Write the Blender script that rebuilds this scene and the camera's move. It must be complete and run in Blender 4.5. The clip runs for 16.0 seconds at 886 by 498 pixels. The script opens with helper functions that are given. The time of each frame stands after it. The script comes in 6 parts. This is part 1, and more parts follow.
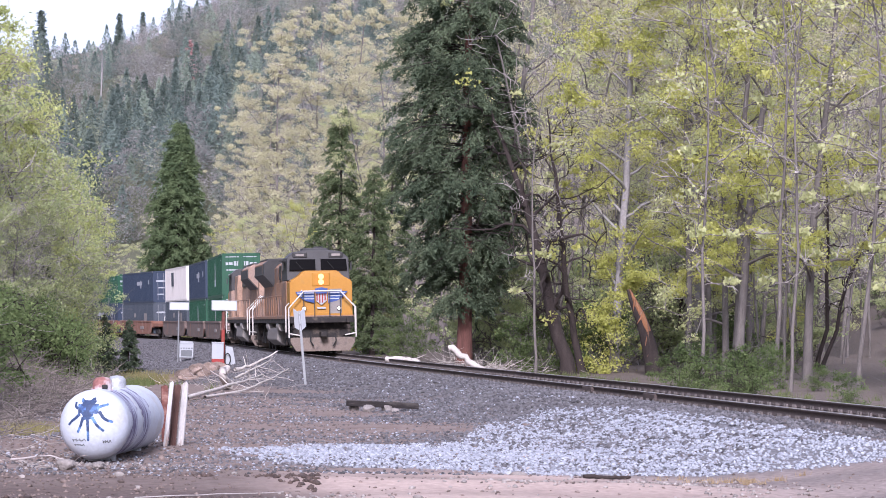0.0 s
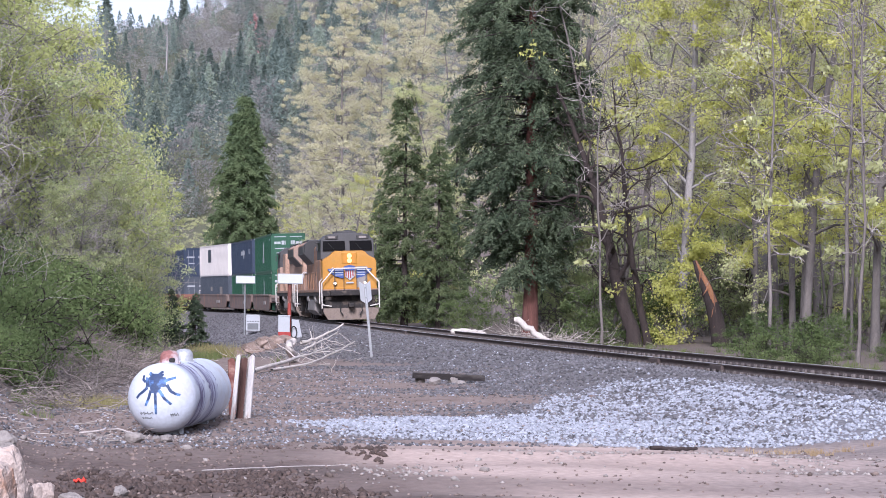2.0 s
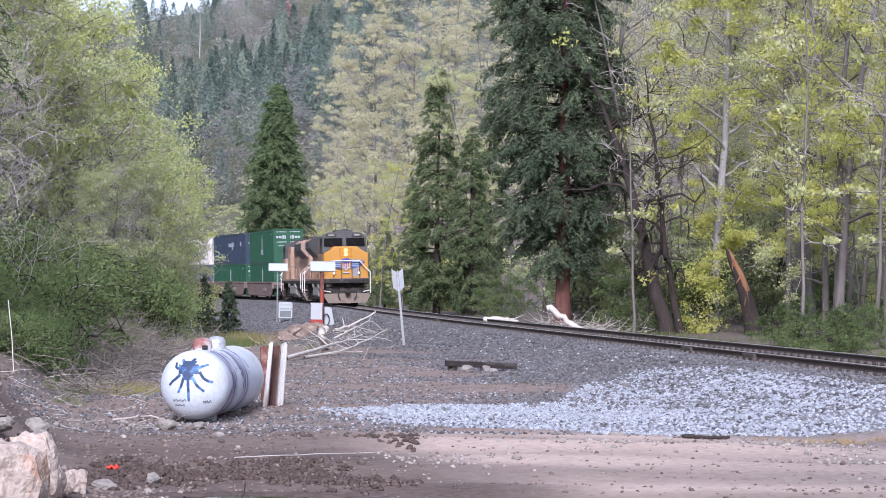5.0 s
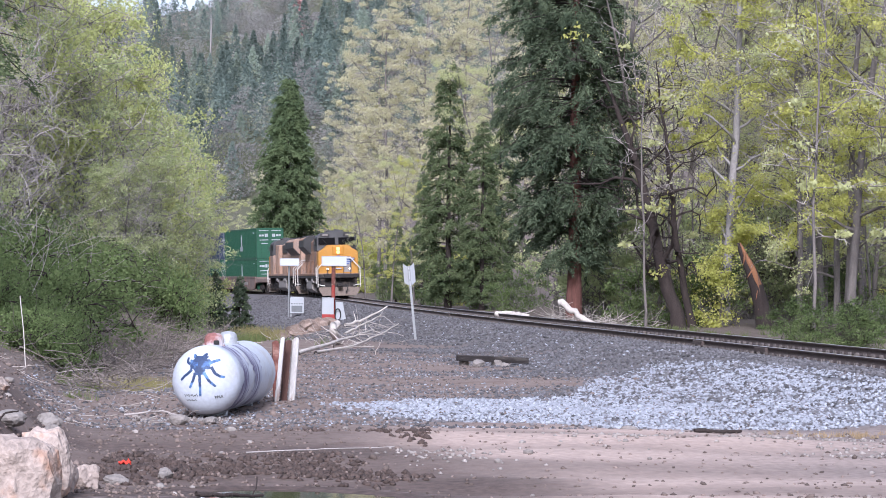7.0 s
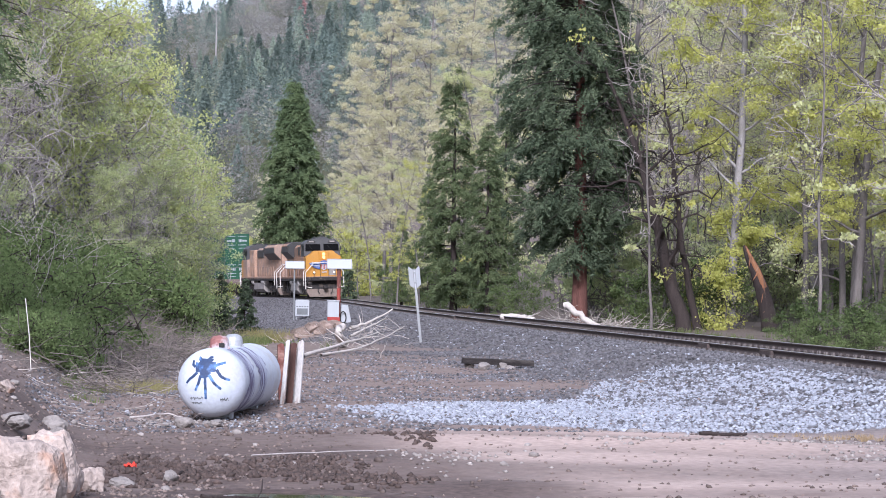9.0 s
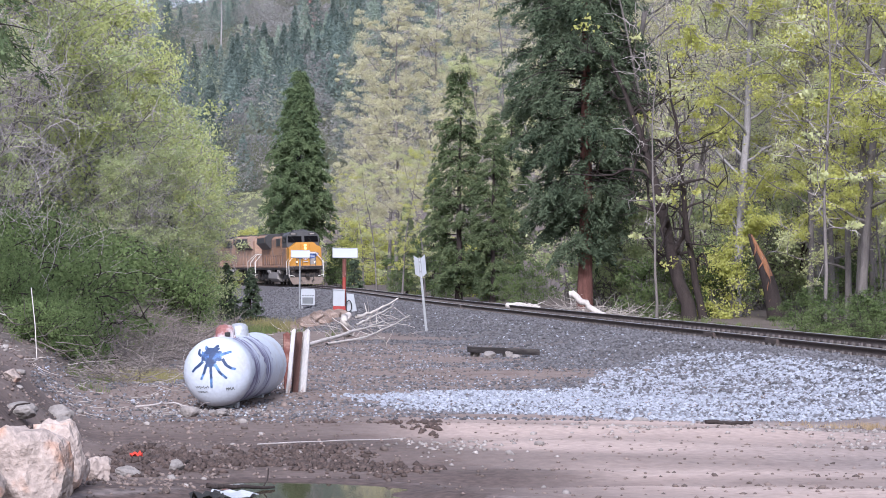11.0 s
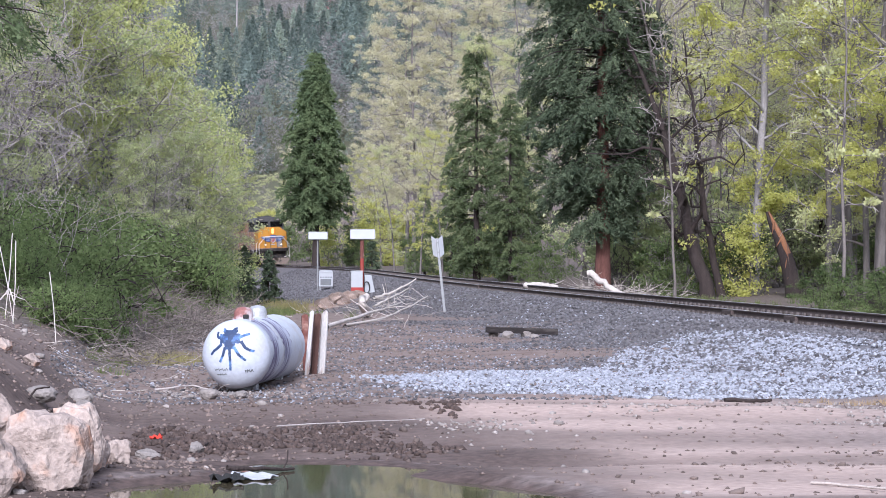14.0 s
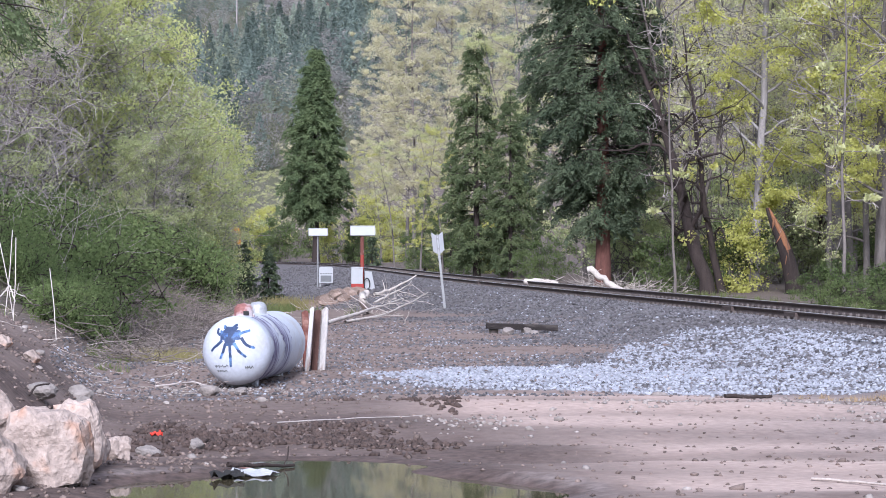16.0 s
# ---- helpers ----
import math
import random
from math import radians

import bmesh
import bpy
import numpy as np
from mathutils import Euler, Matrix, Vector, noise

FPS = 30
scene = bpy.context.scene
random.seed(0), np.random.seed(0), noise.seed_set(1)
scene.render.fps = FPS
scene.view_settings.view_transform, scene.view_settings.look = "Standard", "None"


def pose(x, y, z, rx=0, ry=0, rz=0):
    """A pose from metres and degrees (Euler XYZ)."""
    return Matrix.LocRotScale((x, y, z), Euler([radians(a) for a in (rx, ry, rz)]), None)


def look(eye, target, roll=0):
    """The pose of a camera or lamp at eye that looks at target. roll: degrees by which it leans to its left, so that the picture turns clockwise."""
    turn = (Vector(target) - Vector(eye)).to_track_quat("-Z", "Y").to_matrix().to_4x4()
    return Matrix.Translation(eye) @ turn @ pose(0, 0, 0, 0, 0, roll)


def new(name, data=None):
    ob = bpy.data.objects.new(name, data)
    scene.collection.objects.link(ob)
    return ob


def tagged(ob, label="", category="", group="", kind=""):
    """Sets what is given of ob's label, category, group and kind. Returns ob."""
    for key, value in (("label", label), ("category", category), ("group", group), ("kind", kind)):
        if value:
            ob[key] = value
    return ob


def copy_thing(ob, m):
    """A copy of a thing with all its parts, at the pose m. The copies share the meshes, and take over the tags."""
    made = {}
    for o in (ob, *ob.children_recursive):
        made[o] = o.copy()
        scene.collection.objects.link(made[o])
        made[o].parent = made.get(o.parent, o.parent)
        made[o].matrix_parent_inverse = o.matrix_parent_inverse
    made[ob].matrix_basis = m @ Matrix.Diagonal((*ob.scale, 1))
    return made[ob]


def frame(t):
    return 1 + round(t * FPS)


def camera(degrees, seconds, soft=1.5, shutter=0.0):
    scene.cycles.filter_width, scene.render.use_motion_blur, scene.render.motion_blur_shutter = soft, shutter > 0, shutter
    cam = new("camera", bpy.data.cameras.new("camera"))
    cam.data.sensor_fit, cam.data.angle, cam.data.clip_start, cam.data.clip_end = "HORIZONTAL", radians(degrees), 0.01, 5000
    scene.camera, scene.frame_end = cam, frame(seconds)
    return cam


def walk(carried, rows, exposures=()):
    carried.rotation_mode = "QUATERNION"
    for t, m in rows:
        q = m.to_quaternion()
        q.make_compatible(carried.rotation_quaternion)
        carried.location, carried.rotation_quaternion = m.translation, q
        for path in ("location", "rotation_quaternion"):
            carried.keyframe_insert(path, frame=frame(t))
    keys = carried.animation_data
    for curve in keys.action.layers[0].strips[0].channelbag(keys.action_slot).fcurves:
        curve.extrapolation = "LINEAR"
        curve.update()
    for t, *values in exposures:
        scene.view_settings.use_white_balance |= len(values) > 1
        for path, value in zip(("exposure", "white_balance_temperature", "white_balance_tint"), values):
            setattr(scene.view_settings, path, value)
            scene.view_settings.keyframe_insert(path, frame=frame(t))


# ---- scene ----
# camera: hand-held on one spot, a long lens that swings left and down
cam = camera(20.9, 16.0, soft=0.9)
EYE = (0.0, 0.0, 1.87)
VIEW = [  # seconds, yaw, pitch, roll
    (0.0, -3.265, 1.871, 0.905), (0.5, -2.688, 1.638, 0.737), (1.0, -2.233, 1.433, 0.632),
    (1.5, -1.912, 1.285, 0.587), (2.0, -1.715, 1.188, 0.632), (2.5, -1.571, 1.138, 0.683),
    (3.0, -1.442, 1.086, 0.752), (3.5, -1.305, 1.037, 0.756), (4.0, -1.156, 0.972, 0.759),
    (4.5, -1.032, 0.925, 0.764), (5.0, -0.943, 0.890, 0.752), (7.5, -0.625, 0.748, 0.602),
    (8.0, -0.588, 0.787, 0.586), (8.5, -0.570, 0.831, 0.617), (11.0, -0.419, 0.555, 0.565),
    (11.5, -0.332, 0.429, 0.458), (12.0, -0.253, 0.320, 0.388), (12.5, -0.171, 0.214, 0.274),
    (13.0, -0.093, 0.134, 0.188), (13.5, -0.032, 0.096, 0.119), (14.0, -0.003, 0.087, 0.047),
    (14.5, -0.017, 0.079, 0.006), (15.0, -0.036, 0.057, -0.018), (15.5, -0.037, 0.030, 0.017),
    (16.0, 0.0, 0.0, 0.0)]
walk(cam, [(t, pose(*EYE) @ pose(0, 0, 0, 0, 0, a) @ pose(0, 0, 0, 90 + b) @ pose(0, 0, 0, 0, 0, c))
           for t, a, b, c in VIEW], exposures=[(0.0, 1.04, 5700, 23.0), (2.0, 0.99, 5650, 19.0), (5.0, 0.98, 5600, 16.0), (16.0, 0.98, 5600, 15.0)])

# ---- light: a bright veiled evening sky, the valley in soft shade ----
SUN_EL, SUN_AZ = 32.0, 186.0
world = bpy.data.worlds.new("sky")
scene.world = world
world.use_nodes = True
wn = world.node_tree.nodes
sky = wn.new("ShaderNodeTexSky")
sky.sky_type, sky.sun_disc = "NISHITA", False
sky.sun_elevation, sky.sun_rotation = radians(SUN_EL), radians(SUN_AZ)
sky.air_density, sky.dust_density, sky.ozone_density = 1.0, 1.6, 1.3
veil = wn.new("ShaderNodeMixRGB")  # thin high cloud over the whole sky
veil.inputs[0].default_value, veil.inputs[2].default_value = 0.5, (8.2, 7.9, 8.2, 1)
world.node_tree.links.new(sky.outputs[0], veil.inputs[1])
world.node_tree.links.new(veil.outputs[0], wn["Background"].inputs[0])
wn["Background"].inputs[1].default_value = 0.085
sun = new("sun", bpy.data.lights.new("sun", "SUN"))
sun.data.energy, sun.data.angle, sun.data.color = 2.9, radians(14), (1.0, 0.92, 0.86)
sun_dir = Vector((math.sin(radians(SUN_AZ)) * math.cos(radians(SUN_EL)),
                  math.cos(radians(SUN_AZ)) * math.cos(radians(SUN_EL)), math.sin(radians(SUN_EL))))
sun.matrix_world = look((0, 0, 60), Vector((0, 0, 60)) - sun_dir)


# ---- materials ----
def mat(name, col, rough=0.8, metal=0.0, var=0.25, scale=3.0, fine=40.0, bump=0.3, island=0.0,
        tint=None, tint_at=0.55, stretch=(1, 1, 1), glow=None, rand=0.0):
    """A principled surface with blotches and grain in its own colour; tint is a second colour in patches."""
    m = bpy.data.materials.new(name)
    m.use_nodes = True
    nt, n, l = m.node_tree, m.node_tree.nodes, m.node_tree.links
    bs = n["Principled BSDF"]
    bs.inputs["Roughness"].default_value, bs.inputs["Metallic"].default_value = rough, metal
    bs.inputs["Specular IOR Level"].default_value = 0.35
    tc = n.new("ShaderNodeTexCoord")
    mp = n.new("ShaderNodeMapping")
    mp.inputs["Scale"].default_value = stretch
    l.new(tc.outputs["Object"], mp.inputs[0])
    n1, n2 = n.new("ShaderNodeTexNoise"), n.new("ShaderNodeTexNoise")
    n1.inputs["Scale"].default_value, n2.inputs["Scale"].default_value = scale, fine
    n1.inputs["Detail"].default_value, n2.inputs["Detail"].default_value = 4, 3
    for q in (n1, n2):
        l.new(mp.outputs[0], q.inputs["Vector"])
    add = n.new("ShaderNodeMath")
    add.operation = "ADD"
    l.new(n1.outputs["Fac"], add.inputs[0]), l.new(n2.outputs["Fac"], add.inputs[1])
    ramp = n.new("ShaderNodeMapRange")
    ramp.inputs["From Min"].default_value, ramp.inputs["From Max"].default_value = 0.6, 1.4
    ramp.inputs["To Min"].default_value, ramp.inputs["To Max"].default_value = 1 - var, 1 + var
    l.new(add.outputs[0], ramp.inputs["Value"])
    rgb = n.new("ShaderNodeRGB")
    rgb.outputs[0].default_value = (*col, 1)
    base = rgb.outputs[0]
    if tint:
        st = n.new("ShaderNodeMapRange")
        st.inputs["From Min"].default_value, st.inputs["From Max"].default_value = tint_at - 0.07, tint_at + 0.07
        l.new(n1.outputs["Fac"], st.inputs["Value"])
        mx = n.new("ShaderNodeMixRGB")
        mx.inputs[2].default_value = (*tint, 1)
        l.new(st.outputs[0], mx.inputs[0]), l.new(base, mx.inputs[1])
        base = mx.outputs[0]
    val = ramp.outputs[0]
    for amount, node, sock in ((island, "ShaderNodeNewGeometry", "Random Per Island"), (rand, "ShaderNodeObjectInfo", "Random")):
        if amount:
            g = n.new(node)
            r2 = n.new("ShaderNodeMapRange")
            r2.inputs["To Min"].default_value, r2.inputs["To Max"].default_value = 1 - amount, 1 + amount
            l.new(g.outputs[sock], r2.inputs["Value"])
            mu = n.new("ShaderNodeMath")
            mu.operation = "MULTIPLY"
            l.new(val, mu.inputs[0]), l.new(r2.outputs[0], mu.inputs[1])
            val = mu.outputs[0]
    sc = n.new("ShaderNodeVectorMath")
    sc.operation = "SCALE"
    l.new(base, sc.inputs[0]), l.new(val, sc.inputs["Scale"])
    l.new(sc.outputs[0], bs.inputs["Base Color"])
    if bump:
        bp = n.new("ShaderNodeBump")
        bp.inputs["Strength"].default_value, bp.inputs["Distance"].default_value = bump, 0.03
        l.new(add.outputs[0], bp.inputs["Height"])
        l.new(bp.outputs[0], bs.inputs["Normal"])
    if glow:
        bs.inputs["Emission Color"].default_value = (*glow[0], 1)
        bs.inputs["Emission Strength"].default_value = glow[1]
    return m


def leaf(name, col, col2, island=0.5, through_light=0.35, by_tree=False):
    """Foliage: two greens picked leaf by leaf, some light coming through."""
    m = bpy.data.materials.new(name)
    m.use_nodes = True
    n, l = m.node_tree.nodes, m.node_tree.links
    n.remove(n["Principled BSDF"])
    g = n.new("ShaderNodeNewGeometry")
    tc = n.new("ShaderNodeTexCoord")
    ns = n.new("ShaderNodeTexNoise")
    ns.inputs["Scale"].default_value = 0.7
    l.new(tc.outputs["Object"], ns.inputs["Vector"])
    md = n.new("ShaderNodeMath")
    md.operation = "MULTIPLY_ADD"
    l.new(g.outputs["Random Per Island"], md.inputs[0])
    md.inputs[1].default_value = island
    ad = n.new("ShaderNodeMath")
    ad.operation = "MULTIPLY_ADD"
    l.new(ns.outputs["Fac"], ad.inputs[0])
    ad.inputs[1].default_value, ad.inputs[2].default_value = 1.6, -0.55
    l.new(ad.outputs[0], md.inputs[2])
    mx = n.new("ShaderNodeMixRGB")
    mx.inputs[1].default_value, mx.inputs[2].default_value = (*col, 1), (*col2, 1)
    mx.use_clamp = True
    cl = n.new("ShaderNodeClamp")
    l.new(md.outputs[0], cl.inputs[0])
    l.new(cl.outputs[0], mx.inputs[0])
    if by_tree:  # each far tree has a tone of its own, lifted for haze
        at, sc = n.new("ShaderNodeAttribute"), n.new("ShaderNodeVectorMath")
        at.attribute_name, sc.operation = "tone", "SCALE"
        l.new(mx.outputs[0], sc.inputs[0]), l.new(at.outputs["Fac"], sc.inputs["Scale"])
        mx = sc
    d, t, s = n.new("ShaderNodeBsdfDiffuse"), n.new("ShaderNodeBsdfTranslucent"), n.new("ShaderNodeMixShader")
    l.new(mx.outputs[0], d.inputs[0]), l.new(mx.outputs[0], t.inputs[0])
    s.inputs[0].default_value = through_light
    l.new(d.outputs[0], s.inputs[1]), l.new(t.outputs[0], s.inputs[2])
    l.new(s.outputs[0], n["Material Output"].inputs[0])
    return m


M = dict(
    bark_grey=mat("bark_grey", (0.155, 0.14, 0.132), 0.9, var=0.4, scale=2, fine=18, stretch=(3, 3, 1), bump=0.6),
    bark_pale=mat("bark_pale", (0.29, 0.275, 0.275), 0.9, var=0.3, scale=2.5, fine=20, tint=(0.16, 0.15, 0.15), tint_at=0.62, stretch=(2, 2, 1)),
    bark_dark=mat("bark_dark", (0.04, 0.031, 0.029), 0.95, var=0.4, scale=3, fine=20, stretch=(3, 3, 0.7), bump=0.8),
    bark_red=mat("bark_red", (0.13, 0.06, 0.05), 0.95, var=0.45, scale=3, fine=14, stretch=(4, 4, 0.35), bump=1.0),
    split_wood=mat("split_wood", (0.28, 0.13, 0.065), 0.85, var=0.4, scale=3, fine=25, stretch=(4, 4, 0.5), tint=(0.13, 0.08, 0.06), tint_at=0.55),
    twig=mat("twig", (0.36, 0.33, 0.32), 0.95, var=0.3, bump=0, island=0.4),
    twig_dry=mat("twig_dry", (0.40, 0.36, 0.33), 0.95, var=0.3, bump=0, island=0.4),
    twig_brown=mat("twig_brown", (0.19, 0.165, 0.15), 0.95, var=0.3, bump=0, island=0.5),
    drift=mat("drift", (0.50, 0.46, 0.43), 0.9, var=0.3, scale=4, fine=25, stretch=(1, 1, 1)),
    leaf_lime=leaf("leaf_lime", (0.42, 0.45, 0.12), (0.70, 0.69, 0.25), through_light=0.5),
    leaf_spring=leaf("leaf_spring", (0.42, 0.46, 0.22), (0.74, 0.75, 0.42), through_light=0.5),
    leaf_pale=leaf("leaf_pale", (0.48, 0.46, 0.30), (0.70, 0.67, 0.45), through_light=0.5),
    leaf_mid=leaf("leaf_mid", (0.075, 0.11, 0.06), (0.20, 0.24, 0.12), through_light=0.3),
    leaf_olive=leaf("leaf_olive", (0.24, 0.30, 0.14), (0.62, 0.66, 0.36), through_light=0.45),
    leaf_thicket=leaf("leaf_thicket", (0.30, 0.36, 0.13), (0.66, 0.68, 0.31), through_light=0.45),
    # ridge conifers: distance haze put into the colour
    leaf_hazy_ridge=leaf("leaf_hazy_ridge", (0.125, 0.165, 0.15), (0.205, 0.245, 0.215), through_light=0.3),
    grass_dry=leaf("grass_dry", (0.22, 0.20, 0.09), (0.36, 0.33, 0.16), through_light=0.4),
    straw=leaf("straw", (0.30, 0.22, 0.13), (0.42, 0.33, 0.21), through_light=0.3),
    grass_green=leaf("grass_green", (0.10, 0.13, 0.05), (0.22, 0.26, 0.11), through_light=0.4),
    rock_brown=mat("rock_brown", (0.20, 0.15, 0.125), 0.9, var=0.4, scale=3, fine=20, tint=(0.27, 0.21, 0.18), tint_at=0.57, bump=1.0, rand=0.2),
    leaf_shrub=leaf("leaf_shrub", (0.07, 0.11, 0.045), (0.21, 0.26, 0.11), through_light=0.35),
    leaf_bank=leaf("leaf_bank", (0.08, 0.125, 0.05), (0.25, 0.32, 0.135), through_light=0.4),
    leaf_cedar=leaf("leaf_cedar", (0.04, 0.06, 0.04), (0.16, 0.20, 0.125), through_light=0.2),
    leaf_cedar_warm=leaf("leaf_cedar_warm", (0.07, 0.105, 0.055), (0.18, 0.23, 0.115), through_light=0.2),
    # far slope foliage, paled and greyed: aerial haze is mixed into these colours
    leaf_hazy=leaf("leaf_hazy", (0.20, 0.245, 0.205), (0.28, 0.325, 0.265), island=0.25, through_light=0.4, by_tree=True),
    leaf_hazy_dark=leaf("leaf_hazy_dark", (0.125, 0.165, 0.15), (0.205, 0.245, 0.215), island=0.25, through_light=0.4, by_tree=True),
    leaf_hazy_grey=leaf("leaf_hazy_grey", (0.24, 0.235, 0.235), (0.32, 0.31, 0.29), island=0.25, through_light=0.4, by_tree=True),
    leaf_hazy_olive=leaf("leaf_hazy_olive", (0.26, 0.28, 0.20), (0.34, 0.35, 0.24), island=0.25, through_light=0.4, by_tree=True),
    leaf_hazy_brown=leaf("leaf_hazy_brown", (0.32, 0.27, 0.26), (0.40, 0.35, 0.325), island=0.25, through_light=0.4, by_tree=True),
    leaf_dead=leaf("leaf_dead", (0.38, 0.22, 0.22), (0.48, 0.31, 0.30), through_light=0.2),
    rock=mat("rock", (0.38, 0.315, 0.28), 0.88, var=0.4, scale=3, fine=20, tint=(0.36, 0.215, 0.15), tint_at=0.58, bump=1.0, rand=0.15),
    rock_grey=mat("rock_grey", (0.28, 0.255, 0.24), 0.85, var=0.3, scale=4, fine=25, bump=0.7, island=0.3),
    stone_white=mat("stone_white", (0.315, 0.335, 0.38), 0.8, var=0.2, scale=9, fine=60, bump=0.3, island=0.28),
    stone_dark=mat("stone_dark", (0.115, 0.112, 0.12), 0.85, var=0.25, scale=9, fine=60, bump=0.3, island=0.5),
    stone_brown=mat("stone_brown", (0.165, 0.13, 0.115), 0.9, var=0.25, scale=9, fine=60, bump=0.3, island=0.5),
    mud=mat("mud", (0.075, 0.054, 0.047), 0.8, var=0.3, scale=9, fine=60, bump=0.4, island=0.3),
    steel_rail=mat("steel_rail", (0.095, 0.075, 0.07), 0.75, 0.3, var=0.25, scale=5, fine=50),
    steel_shine=mat("steel_shine", (0.62, 0.61, 0.62), 0.3, 0.9, var=0.1, scale=8, fine=60, bump=0.05),
    tie=mat("tie", (0.13, 0.115, 0.11), 0.95, var=0.35, scale=4, fine=30, stretch=(1, 3, 3), bump=0.6, rand=0.2),
    tie_old=mat("tie_old", (0.028, 0.024, 0.024), 0.95, var=0.4, scale=4, fine=30, stretch=(0.5, 3, 3), bump=0.7, tint=(0.06, 0.053, 0.05)),
    yellow=mat("yellow", (0.40, 0.19, 0.025), 0.5, var=0.12, scale=1.5, fine=15, bump=0.05, tint=(0.33, 0.18, 0.04), tint_at=0.62),
    hood_yellow=mat("hood_yellow", (0.31, 0.175, 0.105), 0.65, var=0.35, scale=1.2, fine=12, bump=0.1, tint=(0.20, 0.135, 0.11), tint_at=0.53),
    hood_dusty=mat("hood_dusty", (0.36, 0.235, 0.17), 0.7, var=0.35, scale=1.0, fine=12, bump=0.1, tint=(0.24, 0.175, 0.145), tint_at=0.54),
    tank_silver=mat("tank_silver", (0.42, 0.39, 0.37), 0.5, 0.2, var=0.25, scale=2, fine=20, bump=0.1),
    loco_grey=mat("loco_grey", (0.05, 0.05, 0.053), 0.6, var=0.2, scale=2, fine=20, bump=0.08),
    loco_roof=mat("loco_roof", (0.035, 0.035, 0.037), 0.5, var=0.25, scale=2, fine=20, bump=0.1),
    loco_dark=mat("loco_dark", (0.025, 0.022, 0.022), 0.75, var=0.4, scale=3, fine=25, bump=0.2, tint=(0.075, 0.06, 0.05), tint_at=0.6),
    pilot_tan=mat("pilot_tan", (0.20, 0.16, 0.135), 0.8, var=0.3, scale=3, fine=20, tint=(0.12, 0.10, 0.09), tint_at=0.58),
    tank_grey=mat("tank_grey", (0.24, 0.22, 0.21), 0.6, var=0.25, scale=2, fine=20, bump=0.1),
    white_rail=mat("white_rail", (0.60, 0.57, 0.54), 0.5, var=0.1, bump=0.05),
    glass_dark=mat("glass_dark", (0.004, 0.004, 0.005), 0.3, var=0.1, bump=0),
    blue=mat("blue", (0.05, 0.09, 0.27), 0.6, var=0.2, bump=0.05),
    red=mat("red", (0.30, 0.04, 0.035), 0.6, var=0.25, bump=0.1),
    white=mat("white", (0.39, 0.41, 0.44), 0.55, var=0.08, scale=2, fine=25, bump=0.05),
    headlight=mat("headlight", (1, 0.6, 0.25), 0.3, var=0, bump=0, glow=((1.0, 0.13, 0.01), 3.2)),
    lamp_small=mat("lamp_small", (1, 0.9, 0.75), 0.3, var=0, bump=0, glow=((1.0, 0.75, 0.5), 0.7)),
    box_green=mat("box_green", (0.022, 0.085, 0.05), 0.5, var=0.18, scale=0.8, fine=12, bump=0.08),
    box_blue=mat("box_blue", (0.035, 0.05, 0.085), 0.5, var=0.18, scale=0.8, fine=12, bump=0.08),
    box_grey=mat("box_grey", (0.065, 0.078, 0.10), 0.55, var=0.18, scale=0.8, fine=12, bump=0.08),
    box_white=mat("box_white", (0.66, 0.62, 0.60), 0.5, var=0.12, scale=0.8, fine=12, bump=0.08),
    well_brown=mat("well_brown", (0.17, 0.13, 0.115), 0.75, var=0.3, scale=1.0, fine=15, tint=(0.21, 0.12, 0.09), tint_at=0.6),
    well_rust=mat("well_rust", (0.24, 0.115, 0.08), 0.75, var=0.3, scale=1.0, fine=15, tint=(0.27, 0.19, 0.15), tint_at=0.6),
    tank_white=mat("tank_white", (0.50, 0.545, 0.62), 0.5, var=0.14, scale=2.2, fine=22, bump=0.08, tint=(0.43, 0.44, 0.47), tint_at=0.58),
    purple=mat("purple", (0.12, 0.105, 0.20), 0.7, var=0.3, scale=2.2, fine=22, bump=0.05, stretch=(0.7, 4.0, 0.7), tint=(0.40, 0.43, 0.52), tint_at=0.48),
    spray_blue=mat("spray_blue", (0.03, 0.055, 0.13), 0.6, var=0.3, scale=8, fine=40, bump=0.03, tint=(0.10, 0.20, 0.42), tint_at=0.58),
    spray_light=mat("spray_light", (0.07, 0.15, 0.38), 0.6, var=0.4, scale=14, fine=50, bump=0.03, tint=(0.03, 0.06, 0.15), tint_at=0.55),
    dome_rust=mat("dome_rust", (0.27, 0.12, 0.11), 0.7, var=0.35, scale=6, fine=40, tint=(0.50, 0.46, 0.48), tint_at=0.50),
    dome_grey=mat("dome_grey", (0.40, 0.42, 0.45), 0.4, 0.3, var=0.25, scale=6, fine=40),
    post_rust=mat("post_rust", (0.15, 0.06, 0.05), 0.9, var=0.35, scale=5, fine=30, tint=(0.28, 0.17, 0.14), tint_at=0.58),
    post_weathered=mat("post_weathered", (0.48, 0.47, 0.47), 0.85, var=0.25, scale=4, fine=30, stretch=(3, 3, 0.6), tint=(0.25, 0.19, 0.16), tint_at=0.6),
    post_wood=mat("post_wood", (0.09, 0.048, 0.04), 0.95, var=0.35, scale=4, fine=30, stretch=(4, 4, 0.5)),
    galvanised=mat("galvanised", (0.27, 0.28, 0.29), 0.5, 0.5, var=0.15, scale=6, fine=40, bump=0.05),
    panel_back=mat("panel_back", (0.38, 0.40, 0.43), 0.35, var=0.06, bump=0.03),
    red_post=mat("red_post", (0.28, 0.05, 0.04), 0.7, var=0.25, scale=5, fine=30, tint=(0.20, 0.07, 0.05), tint_at=0.58),
    screen_dark=mat("screen_dark", (0.14, 0.15, 0.16), 0.5, var=0.2, bump=0),
